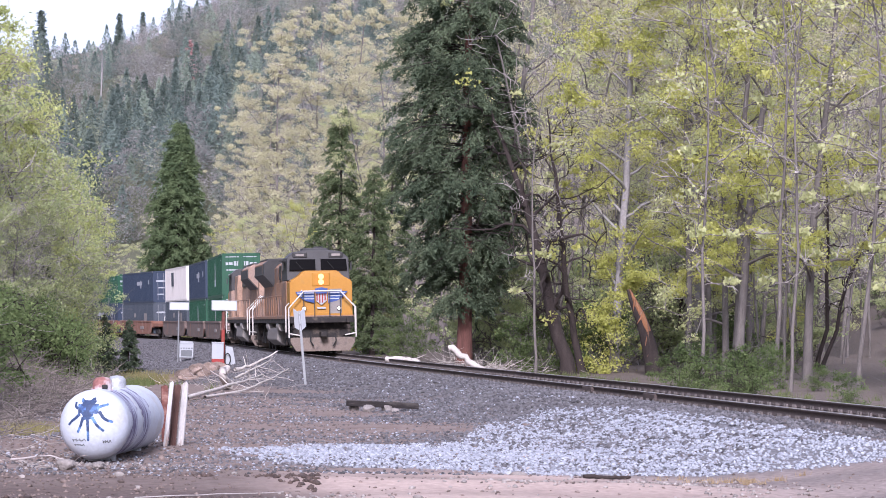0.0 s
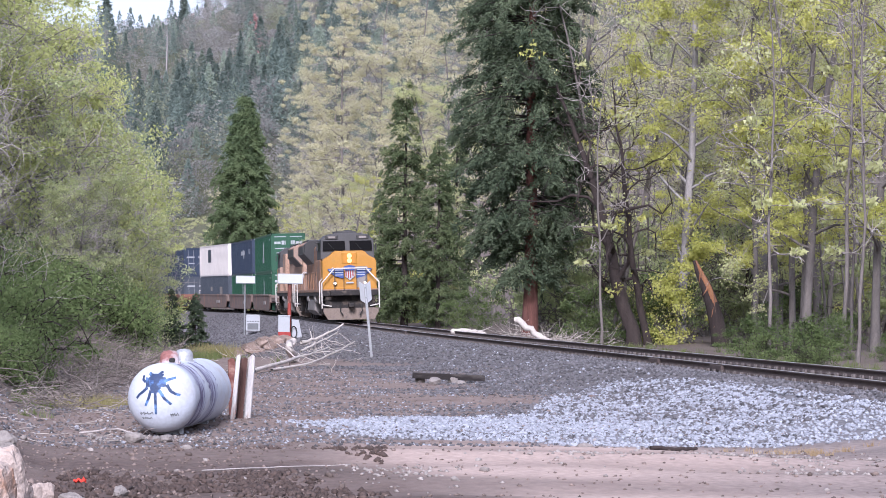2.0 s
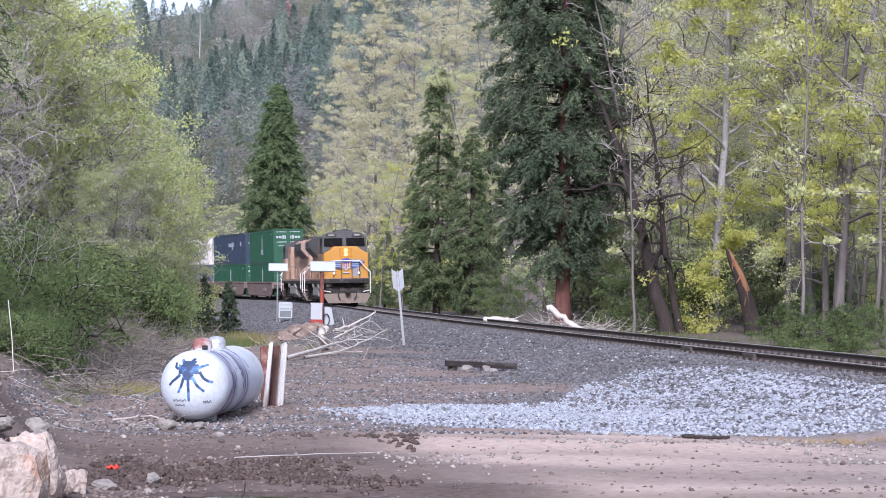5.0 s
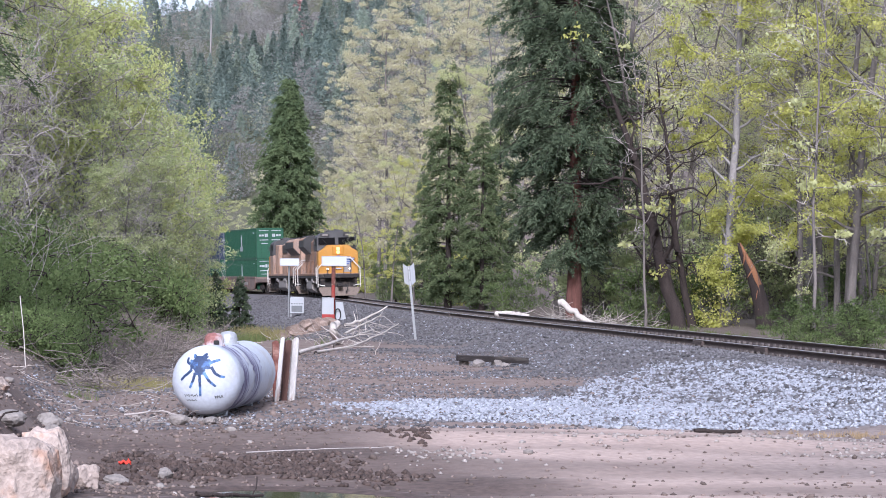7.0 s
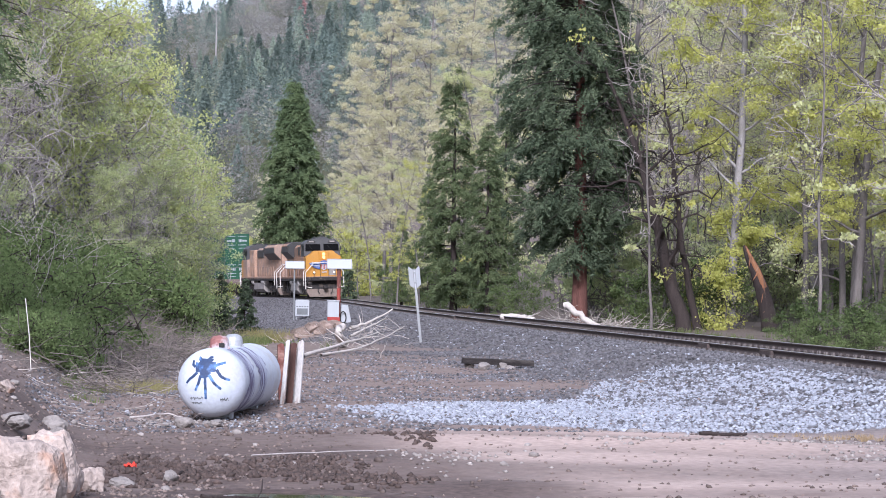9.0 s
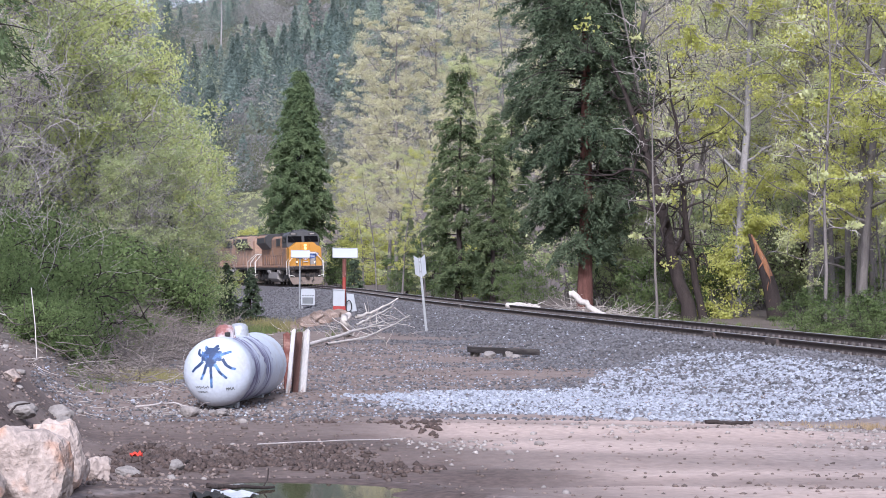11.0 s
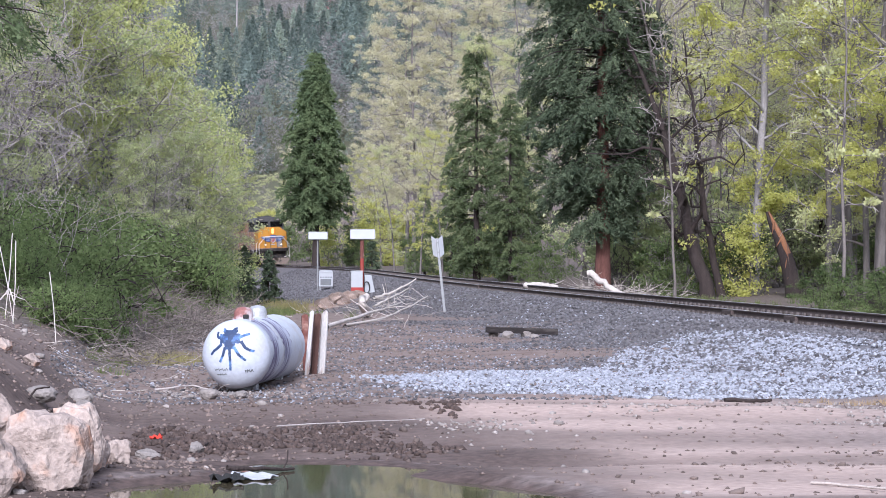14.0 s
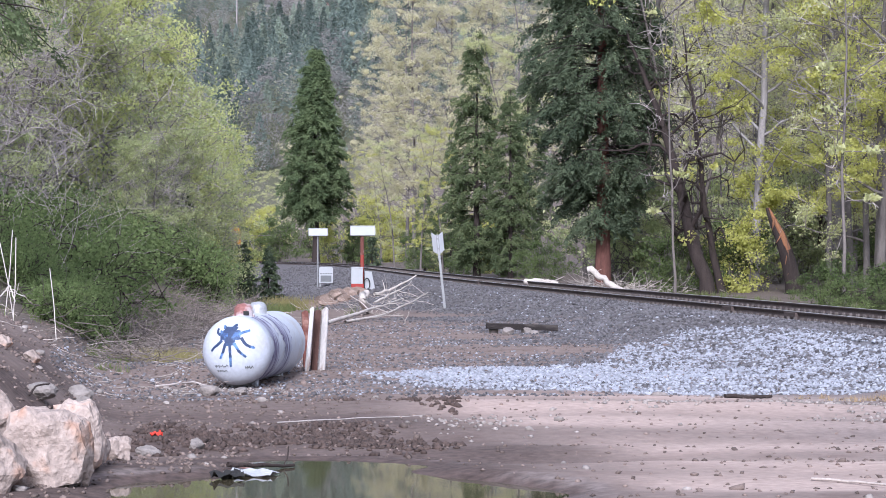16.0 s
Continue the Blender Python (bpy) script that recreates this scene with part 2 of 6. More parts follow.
    black=mat("black", (0.02, 0.02, 0.02), 0.7, var=0.3, bump=0.05),
    orange_red=mat("orange_red", (0.60, 0.05, 0.03), 0.6, var=0.15, bump=0.05),
)


M["glass_dark"].node_tree.nodes["Principled BSDF"].inputs["Specular IOR Level"].default_value = 0.02


# ---- mesh helpers ----
def part(name, bm, material, parent, label=""):
    me = bpy.data.meshes.new(name)
    bm.to_mesh(me)
    bm.free()
    me.materials.append(M[material])
    ob = new(name, me)
    if parent:
        ob.parent = parent
    return tagged(ob, label) if label else ob


def grid_mesh(name, v, faces, material, parent=None, smooth=False):
    """A mesh from arrays of corners (n, 3) and faces (m, k)."""
    v, faces = np.asarray(v, np.float32), np.asarray(faces, np.int32)
    me = bpy.data.meshes.new(name)
    k = faces.shape[1]
    me.vertices.add(len(v)), me.loops.add(faces.size), me.polygons.add(len(faces))
    me.vertices.foreach_set("co", v.ravel())
    me.loops.foreach_set("vertex_index", faces.ravel())
    me.polygons.foreach_set("loop_start", np.arange(len(faces), dtype=np.int32) * k)
    if smooth:
        me.polygons.foreach_set("use_smooth", np.ones(len(faces), bool))
    me.update(calc_edges=True)
    me.materials.append(M[material] if isinstance(material, str) else material)
    ob = new(name, me)
    if parent:
        ob.parent = parent
    return ob


def thing(name, m, label, category, group="", kind=""):
    ob = new(name)
    ob.matrix_basis = m
    return tagged(ob, label, category, group, kind)


def box(bm, x0, x1, y0, y1, z0, z1, bevel=0.0):
    vs = [bm.verts.new((x, y, z)) for z in (z0, z1) for y in (y0, y1) for x in (x0, x1)]
    fs = [bm.faces.new([vs[i] for i in q]) for q in ((0, 2, 3, 1), (4, 5, 7, 6), (0, 1, 5, 4), (2, 6, 7, 3), (0, 4, 6, 2), (1, 3, 7, 5))]
    if bevel:
        es = list({e for f in fs for e in f.edges})
        bmesh.ops.bevel(bm, geom=es, offset=bevel, segments=2, affect="EDGES", profile=0.5)
    return vs


def boxed(*a, bevel=0.0):
    bm = bmesh.new()
    box(bm, *a, bevel=bevel)
    return bm


def prism(profile, y0, y1, axis="y", bevel=0.0):
    """A closed outline (x, z) pushed along y, or (y, z) along x, or (x, y) along z."""
    bm = bmesh.new()
    put = {"y": lambda a, b, c: (a, c, b), "x": lambda a, b, c: (c, a, b), "z": lambda a, b, c: (a, b, c)}[axis]
    lo = [bm.verts.new(put(a, b, y0)) for a, b in profile]
    hi = [bm.verts.new(put(a, b, y1)) for a, b in profile]
    k = len(profile)
    bm.faces.new(lo), bm.faces.new(hi[::-1])
    for i in range(k):
        bm.faces.new((lo[i], hi[i], hi[(i + 1) % k], lo[(i + 1) % k]))
    bmesh.ops.recalc_face_normals(bm, faces=bm.faces)
    if bevel:
        bmesh.ops.bevel(bm, geom=list(bm.edges), offset=bevel, segments=2, affect="EDGES", profile=0.5)
    return bm


def cyl(bm, p, q, r, r2=None, seg=10):
    """A round bar from p to q."""
    p, q = Vector(p), Vector(q)
    d = q - p
    m = Matrix.Translation((p + q) / 2) @ d.to_track_quat("Z", "Y").to_matrix().to_4x4()
    bmesh.ops.create_cone(bm, cap_ends=True, segments=seg, radius1=r, radius2=r if r2 is None else r2, depth=d.length, matrix=m)
    return bm


def bars(lines, r, seg=6):
    bm = bmesh.new()
    for pts in lines:
        for p, q in zip(pts, pts[1:]):
            cyl(bm, p, q, r, seg=seg)
    return bm


def tubes(paths, sides=4):
    """Tapered limbs: each path is an array (k, 4) of x, y, z, radius."""
    vs, fs, o = [], [], 0
    ang = np.arange(sides) * 2 * np.pi / sides
    for p in paths:
        p = np.asarray(p, float)
        k = len(p)
        t = np.gradient(p[:, :3], axis=0)
        t /= np.linalg.norm(t, axis=1)[:, None] + 1e-9
        up = np.where(np.abs(t[:, 2:3]) > 0.9, [[1.0, 0, 0]], [[0, 0, 1.0]])
        a = np.cross(t, up)
        a /= np.linalg.norm(a, axis=1)[:, None] + 1e-9
        b = np.cross(t, a)
        ring = p[:, None, :3] + p[:, None, 3:4] * (np.cos(ang)[None, :, None] * a[:, None] + np.sin(ang)[None, :, None] * b[:, None])
        vs.append(ring.reshape(-1, 3))
        i = np.arange(k - 1)[:, None] * sides + np.arange(sides)[None]
        j = np.arange(k - 1)[:, None] * sides + (np.arange(sides)[None] + 1) % sides
        fs.append(np.stack([i, j, j + sides, i + sides], -1).reshape(-1, 4) + o)
        o += k * sides
    return np.concatenate(vs), np.concatenate(fs)


def leaf_blades(rng, centres, size, long=1.6, droop=0.0, out=None):
    """Small pointed leaves, each its own island, at the centres."""
    n = len(centres)
    d = rng.normal(size=(n, 3))
    if out is not None:
        d = d * 0.55 + out
    d[:, 2] -= droop
    d /= np.linalg.norm(d, axis=1)[:, None] + 1e-9
    e = np.cross(d, rng.normal(size=(n, 3)))
    e /= np.linalg.norm(e, axis=1)[:, None] + 1e-9
    s = size * rng.uniform(0.6, 1.35, (n, 1))
    a, b = d * s * long / 2, e * s / 2
    v = np.stack([centres - a * 0.6 - b, centres - a * 0.6 + b, centres + a], 1).reshape(-1, 3)
    return v, np.arange(3 * n).reshape(-1, 3)


def wander(rng, p, d, length, k, r0, r1, bend=0.25, lift=0.0):
    """A crooked limb from p along d, with its radius from r0 to r1."""
    out, p, d = [], np.array(p, float), np.array(d, float)
    for i in range(k + 1):
        out.append((*p, r0 + (r1 - r0) * i / k))
        d = d + rng.normal(size=3) * bend
        d[2] += lift
        d /= np.linalg.norm(d)
        p = p + d * length / k
    return np.array(out)


# ---- the line of the track, the land ----
def track_x(y):
    y = np.asarray(y, float)
    s = np.minimum(y, 262.0) / 100
    return (((-2.765 * s + 11.78) * s - 15.723) * s - 4.275) * s + 13.133 - 0.43 * np.clip(y - 262.0, 0, None)


RAIL = 0.55  # top of rail
_ys = np.arange(5.0, 420.0, 0.5)
_xs = track_x(_ys)
_len = np.concatenate([[0], np.cumsum(np.hypot(np.diff(_xs), np.diff(_ys)))])


def on_track(s):
    """The place on the track's middle, s metres from its near end."""
    return float(np.interp(s, _len, _xs)), float(np.interp(s, _len, _ys))


def s_at(y):
    return float(np.interp(y, _ys, _len))


def smooth(a, b, x):
    t = np.clip((np.asarray(x, float) - a) / (b - a), 0, 1)
    return t * t * (3 - 2 * t)


_waves = [(0.13, 0.9, 0.3, 1.0), (-0.31, 0.55, 1.7, 0.6), (0.83, 0.42, 4.0, 0.33), (0.9, -1.3, 2.2, 0.22), (2.3, 1.9, 0.7, 0.11), (-3.1, 2.7, 5.1, 0.07)]


def rough(x, y, f=1.0):
    """Soft unevenness of about unit size."""
    return sum(a * np.sin(f * (u * x + v * y) + c) for u, v, c, a in _waves)


def puddle_depth(x, y):
    """Above zero inside the puddle."""
    a = 1 - ((x + 0.85) / 2.0) ** 2 - ((y - 17.0) / 4.4) ** 2 + 0.16 * rough(x, y, 3.0) - 0.32 * smooth(-0.3, 0.8, x) * smooth(17.5, 20, y)
    return a


def bank_foot(y):
    return np.interp(y, [0, 17, 20, 25, 30, 36, 45, 60, 76, 95, 120, 170, 260, 420], [-3.9, -3.7, -3.25, -3.15, -3.9, -4.8, -5.6, -5.9, -6.4, -9, -12, -17, -34, -110])


def land(x, y):
    x, y = np.asarray(x, float), np.asarray(y, float)
    u = (x - track_x(np.clip(y, 5, 420))) * 0.985
    shoulder = RAIL - 0.17
    deep = -0.45 * smooth(100, 150, y)
    left = shoulder + (deep - shoulder) * smooth(-1.9, -5.4, u) 
    right = shoulder - 0.35 * smooth(2.0, 3.4, u) + 0.03 * np.clip(u - 4, 0, 60) + 0.35 * np.clip(u - 28, 0, 90)
    z = np.where(u < 0, left, right)
    z = z + 0.035 * rough(x, y, 0.8) * (np.abs(u) > 2.6) + 0.012 * rough(x, y, 4.0) * (np.abs(u) > 2.2)
    z = z + 0.022 * rough(x * 0.55, y * 2.0, 1.4) * smooth(33, 29, y) * (u < -5)
    z = z - 0.5 * smooth(-5.4, -9.0, u) * smooth(68, 95, y) * smooth(200, 150, y)
    foot = bank_foot(y)
    v = np.clip(foot - x, 0, 40)
    z = z + 0.55 * v * smooth(0, 1.2, v) * smooth(8, 16, y) * (1 + 0.12 * rough(x, y, 0.7))
    p = puddle_depth(x, y)
    z = z * (1 - smooth(-0.5, -0.05, p) * (y < 24)) - 0.12 * smooth(-0.25, 0.35, p)
    # the far slope
    far = np.clip(y - 360, 0, 560)
    z = z + far * (0.178 + 0.008 * rough(x, y, 0.012)) * np.clip(1 + 0.0014 * (x + 110), 0.3, 2.2)
    return z


def land_z(x, y):
    return float(land(x, y))


def spread(dense, lo, hi, step, grow, a, b):
    """Even steps from lo to hi, growing steps out to a and b."""
    mid = np.arange(lo, hi + 1e-6, step)
    left, right, s = [], [], step
    while lo - sum(left) > a:
        s *= grow
        left.append(s)
    s = step
    while hi + sum(right) < b:
        s *= grow
        right.append(s)
    return np.concatenate([(lo - np.cumsum(left))[::-1], mid, hi + np.cumsum(right)])


def gravel_white(x, y):
    """Where the pale crushed stone lies."""
    u = x - track_x(y)
    edge = np.interp(x, [-4, -1, 0, 2.5, 4, 6.5, 9], [33.5, 33.0, 32.4, 31.2, 30.6, 29.8, 29.0]) + 0.6 * rough(x, y, 0.9)
    back = np.interp(x, [-4, -1, 0, 2.5, 3.4, 5, 7, 9], [35.0, 37.0, 38.5, 40, 46, 50, 46, 40]) + 0.8 * rough(x, y, 0.7)
    return smooth(0, 0.8, y - edge) * smooth(0, 1.6, back - y) * smooth(-1.5, 0.3, x + 0.3 * rough(x, y, 2)) * smooth(-2.0, -2.6, u)


def gravel_dark(x, y):
    """Where the grey ballast lies."""
    u = x - track_x(y)
    return smooth(-8.2, -4.6, (u + 0.9 * rough(x, y, 0.9)) * (1 - 0.45 * smooth(70, 105, y))) * smooth(4.2, 3.0, u) * (0.55 + 0.45 * smooth(38, 46, y)) * (1 - 0.85 * smooth(1.3, 0.5, np.hypot((x + 4.5) / 2.0, (y - 94) / 7.0)))


def build_ground():
    gx = spread(1, -10, 13, 0.17, 1.09, -1600, 1600)
    gy = np.concatenate([np.arange(-60, 12, 4.0), np.arange(12, 24, 0.14), np.arange(24, 60, 0.3), np.arange(60, 130, 0.8), np.arange(130, 360, 3), np.arange(360, 1000, 14.0), np.arange(1000, 3000, 120.0)])
    X, Y = np.meshgrid(gx, gy)
    Z = land(X, Y)
    v = np.stack([X, Y, Z], -1).reshape(-1, 3)
    nx, ny = len(gx), len(gy)
    i = (np.arange(ny - 1)[:, None] * nx + np.arange(nx - 1)[None]).ravel()
    f = np.stack([i, i + 1, i + nx + 1, i + nx], -1)
    m = mat("soil", (0.20, 0.158, 0.14), 0.95, var=0.28, scale=1.6, fine=9, bump=0.6, tint=(0.14, 0.105, 0.092), tint_at=0.57)
    n, l = m.node_tree.nodes, m.node_tree.links
    bs = n["Principled BSDF"]
    col = bs.inputs["Base Color"].links[0].from_socket
    for name, c in (("pale_dirt", (0.40, 0.315, 0.275)), ("white_stone", (0.20, 0.207, 0.23)), ("grey_stone", (0.105, 0.10, 0.105)), ("damp", (0.082, 0.059, 0.052)), ("green_cover", (0.085, 0.09, 0.055)), ("leaf_litter", (0.125, 0.103, 0.088)), ("mud_rim", (0.42, 0.38, 0.37))):
        at = n.new("ShaderNodeAttribute")
        at.attribute_name = name
        mx = n.new("ShaderNodeMixRGB")
        ns = n.new("ShaderNodeTexNoise")
        ns.inputs["Scale"].default_value, ns.inputs["Detail"].default_value = 11, 6
        rg = n.new("ShaderNodeMapRange")
        rg.inputs["From Min"].default_value, rg.inputs["From Max"].default_value = 0.3, 0.7
        rg.inputs["To Min"].default_value, rg.inputs["To Max"].default_value = (0.82, 1.15) if name == "pale_dirt" else (0.55, 1.4)
        tc = n.new("ShaderNodeTexCoord")
        l.new(tc.outputs["Object"], ns.inputs["Vector"]), l.new(ns.outputs["Fac"], rg.inputs["Value"])
        sc = n.new("ShaderNodeVectorMath")
        sc.operation = "SCALE"
        sc.inputs[0].default_value = c
        l.new(rg.outputs[0], sc.inputs["Scale"])
        l.new(at.outputs["Fac"], mx.inputs[0]), l.new(col, mx.inputs[1]), l.new(sc.outputs[0], mx.inputs[2])
        col = mx.outputs[0]
    l.new(col, bs.inputs["Base Color"])
    ob = grid_mesh("ground", v, f, m, smooth=True)
    tagged(ob, "brown packed dirt and gravel ground with a damp puddled hollow", "ground", kind="structure")
    x, y = v[:, 0], v[:, 1]
    near = (y > 5) & (y < 420)
    u = x - track_x(np.clip(y, 5, 420))
    w = rough(x, y, 0.8)
    p = puddle_depth(x, y)
    masks = {
        "pale_dirt": smooth(-0.3, 1.4, x + 0.5 * w + 0.25 * (y - 24) * (y < 24)) * smooth(33, 30.5, y + w) * smooth(16.5, 19.0, y + 0.5 * x) * np.clip(0.75 + 0.4 * rough(x * 0.6, y * 1.6, 1.9), 0, 1),
        "white_stone": gravel_white(x, np.clip(y, 5, 400)) * near * 0.85,
        "grey_stone": gravel_dark(x, np.clip(y, 5, 400)) * near * 0.9,
        "damp": np.clip(smooth(-0.9, 0.1, p) + 0.95 * smooth(1.5, -0.8, x + 0.6 * w) * smooth(33, 28, y + 1.5 * rough(x, y, 0.5)) * smooth(-7.0, -4.6, x) * (0.72 + 0.28 * np.clip(rough(x, y, 2.2), -1, 1)), 0, 1) * (y > 5),
        "green_cover": np.clip(smooth(0.8, 2.4, bank_foot(y) - x) * smooth(34, 40, y) * 0.85 + smooth(1.5, -0.5, x - bank_foot(y)) * smooth(62, 72, y) * (u < -4) * 0.8 + smooth(330, 380, y), 0, 1),
        "leaf_litter": np.clip(smooth(3.2, 4.6, u) * (y < 345) + smooth(-0.8, 0.6, bank_foot(y) - x) * smooth(33, 41, y) * (y < 130) * (0.75 + 0.25 * np.clip(w, -1, 1)), 0, 0.9),
        "mud_rim": smooth(-0.42, -0.30, p + 0.1 * rough(x, y, 4)) * smooth(-0.16, -0.24, p) * np.clip(0.5 + rough(x, y, 2.6), 0, 1) * (y > 12) * (y < 25) * 0.22,
    }
    for name, a in masks.items():
        at = ob.data.attributes.new(name, "FLOAT", "POINT")
        at.data.foreach_set("value", a.astype(np.float32))
    return ob


build_ground()


def water_material():
    m = bpy.data.materials.new("water")
    m.use_nodes = True
    n, l = m.node_tree.nodes, m.node_tree.links
    b = n["Principled BSDF"]
    b.inputs["Base Color"].default_value = (0.075, 0.065, 0.04, 1)
    b.inputs["Roughness"].default_value = 0.03
    b.inputs["IOR"].default_value = 1.33
    ns, bp = n.new("ShaderNodeTexNoise"), n.new("ShaderNodeBump")
    ns.inputs["Scale"].default_value = 3.0
    bp.inputs["Strength"].default_value, bp.inputs["Distance"].default_value = 0.05, 0.01
    l.new(ns.outputs["Fac"], bp.inputs["Height"]), l.new(bp.outputs[0], b.inputs["Normal"])
    return m


def build_puddle():
    gx, gy = np.linspace(-4.5, 3.0, 60), np.linspace(11.5, 21.8, 80)
    X, Y = np.meshgrid(gx, gy)
    v = np.stack([X, Y, np.full_like(X, -0.045)], -1).reshape(-1, 3)
    i = (np.arange(79)[:, None] * 60 + np.arange(59)[None]).ravel()
    f = np.stack([i, i + 1, i + 61, i + 60], -1)
    c = v[f].mean(1)
    keep = puddle_depth(c[:, 0], c[:, 1]) > -0.25
    ob = grid_mesh("water", v, f[keep], water_material())
    tagged(ob, "shallow brown puddle lying in the dirt", "puddle", kind="structure")


build_puddle()


# ---- railway track ----
def build_track():
    track = thing("railway_track", pose(0, 0, 0), "rusty steel rails on weathered wooden ties, curving away", "railway track", kind="structure")
    prof = [(-0.07, -0.17), (0.07, -0.17), (0.07, -0.155), (0.012, -0.13), (0.012, -0.045), (0.036, -0.035), (0.036, -0.004), (0.03, 0), (-0.03, 0), (-0.036, -0.004), (-0.036, -0.035), (-0.012, -0.045), (-0.012, -0.13), (-0.07, -0.155)]
    ss = np.concatenate([np.arange(4, 110, 1.5), np.arange(110, 400, 3.0)])
    c = np.array([on_track(s) for s in ss])
    t = np.gradient(c, axis=0)
    t /= np.linalg.norm(t, axis=1)[:, None]
    nrm = np.stack([t[:, 1], -t[:, 0]], 1)  # to the right of the way ahead
    for side, raise_ in ((-0.755, 0.0), (0.755, CANT)):
        pr = np.array(prof)
        v = np.zeros((len(ss), len(pr), 3))
        v[:, :, :2] = c[:, None] + nrm[:, None] * (side + pr[None, :, 0:1])
        v[:, :, 2] = RAIL + raise_ + pr[None, :, 1]
        k = len(pr)
        i = np.arange(len(ss) - 1)[:, None] * k + np.arange(k)[None]
        j = np.arange(len(ss) - 1)[:, None] * k + (np.arange(k)[None] + 1) % k
        f = np.stack([i, j, j + k, i + k], -1).reshape(-1, 4)
        rail = grid_mesh("rail", v.reshape(-1, 3), f, "steel_rail", track)
        rail.data.materials.append(M["steel_shine"])
        rail.data.polygons.foreach_set("material_index", np.tile(np.isin(np.arange(k), (6, 7, 8)).astype(np.int32), len(ss) - 1))
    # one tie with its plates and spikes, shared by all
    bm = boxed(-1.3, 1.3, -0.115, 0.115, -0.34, -0.185, bevel=0.012)
    for x in (-0.755, 0.755):
        box(bm, x - 0.19, x + 0.19, -0.1, 0.1, -0.19, -0.168)
        for sx in (-0.1, 0.1):
            for sy in (-0.06, 0.06):
                box(bm, x + sx - 0.022, x + sx + 0.022, sy - 0.022, sy + 0.022, -0.168, -0.115)
    first = part("tie", bm, "tie", track)
    roll = math.degrees(math.atan2(CANT, 1.51))
    rng = np.random.default_rng(5)
    for k, s in enumerate(np.arange(33, 181, 0.52)):
        x, y = on_track(s)
        x2, y2 = on_track(s + 0.5)
        h = math.degrees(math.atan2(-(x2 - x), y2 - y))
        m = pose(x, y, RAIL + CANT / 2, 0, 0, h + rng.normal() * 0.7) @ pose(0, 0, 0, 0, -roll, 0)
        ob = first if k == 0 else new("tie", first.data)
        ob.parent = track
        ob.matrix_basis = m
    # joint bars on the near rail
    for s in (46.5, 52.0, 95.0):
        x, y = on_track(s)
        x2, y2 = on_track(s + 0.5)
        h = math.degrees(math.atan2(-(x2 - x), y2 - y))
        ob = part("joint_bar", boxed(-0.84, -0.72, -0.45, 0.45, -0.14, -0.03, bevel=0.01), "steel_rail", track)
        ob.matrix_basis = pose(x, y, RAIL, 0, 0, h)


CANT = 0.05
build_track()


# ---- the train ----
def wheelset(parent, y, r=0.5):
    bm = bmesh.new()
    for s in (-1, 1):
        cyl(bm, (s * 0.69, 0, 0), (s * 0.83, 0, 0), r, seg=20)
        cyl(bm, (s * 0.66, 0, 0), (s * 0.69, 0, 0), r + 0.03, seg=20)
        for a in range(5):
            q = a * 2 * math.pi / 5
            box(bm, s * 0.83 - 0.012, s * 0.83 + 0.012, 0.25 * r * 2 * math.cos(q) - 0.05, 0.25 * r * 2 * math.cos(q) + 0.05, 0.5 * r * math.sin(q) - 0.05, 0.5 * r * math.sin(q) + 0.05)
    cyl(bm, (-0.7, 0, 0), (0.7, 0, 0), 0.09, seg=10)
    ob = part("wheelset", bm, "loco_dark", parent)
    ob.matrix_basis = pose(0, y, r)
    WHEELS.append((ob, y, r))
    return ob


WHEELS = []
LOCO = 22.6


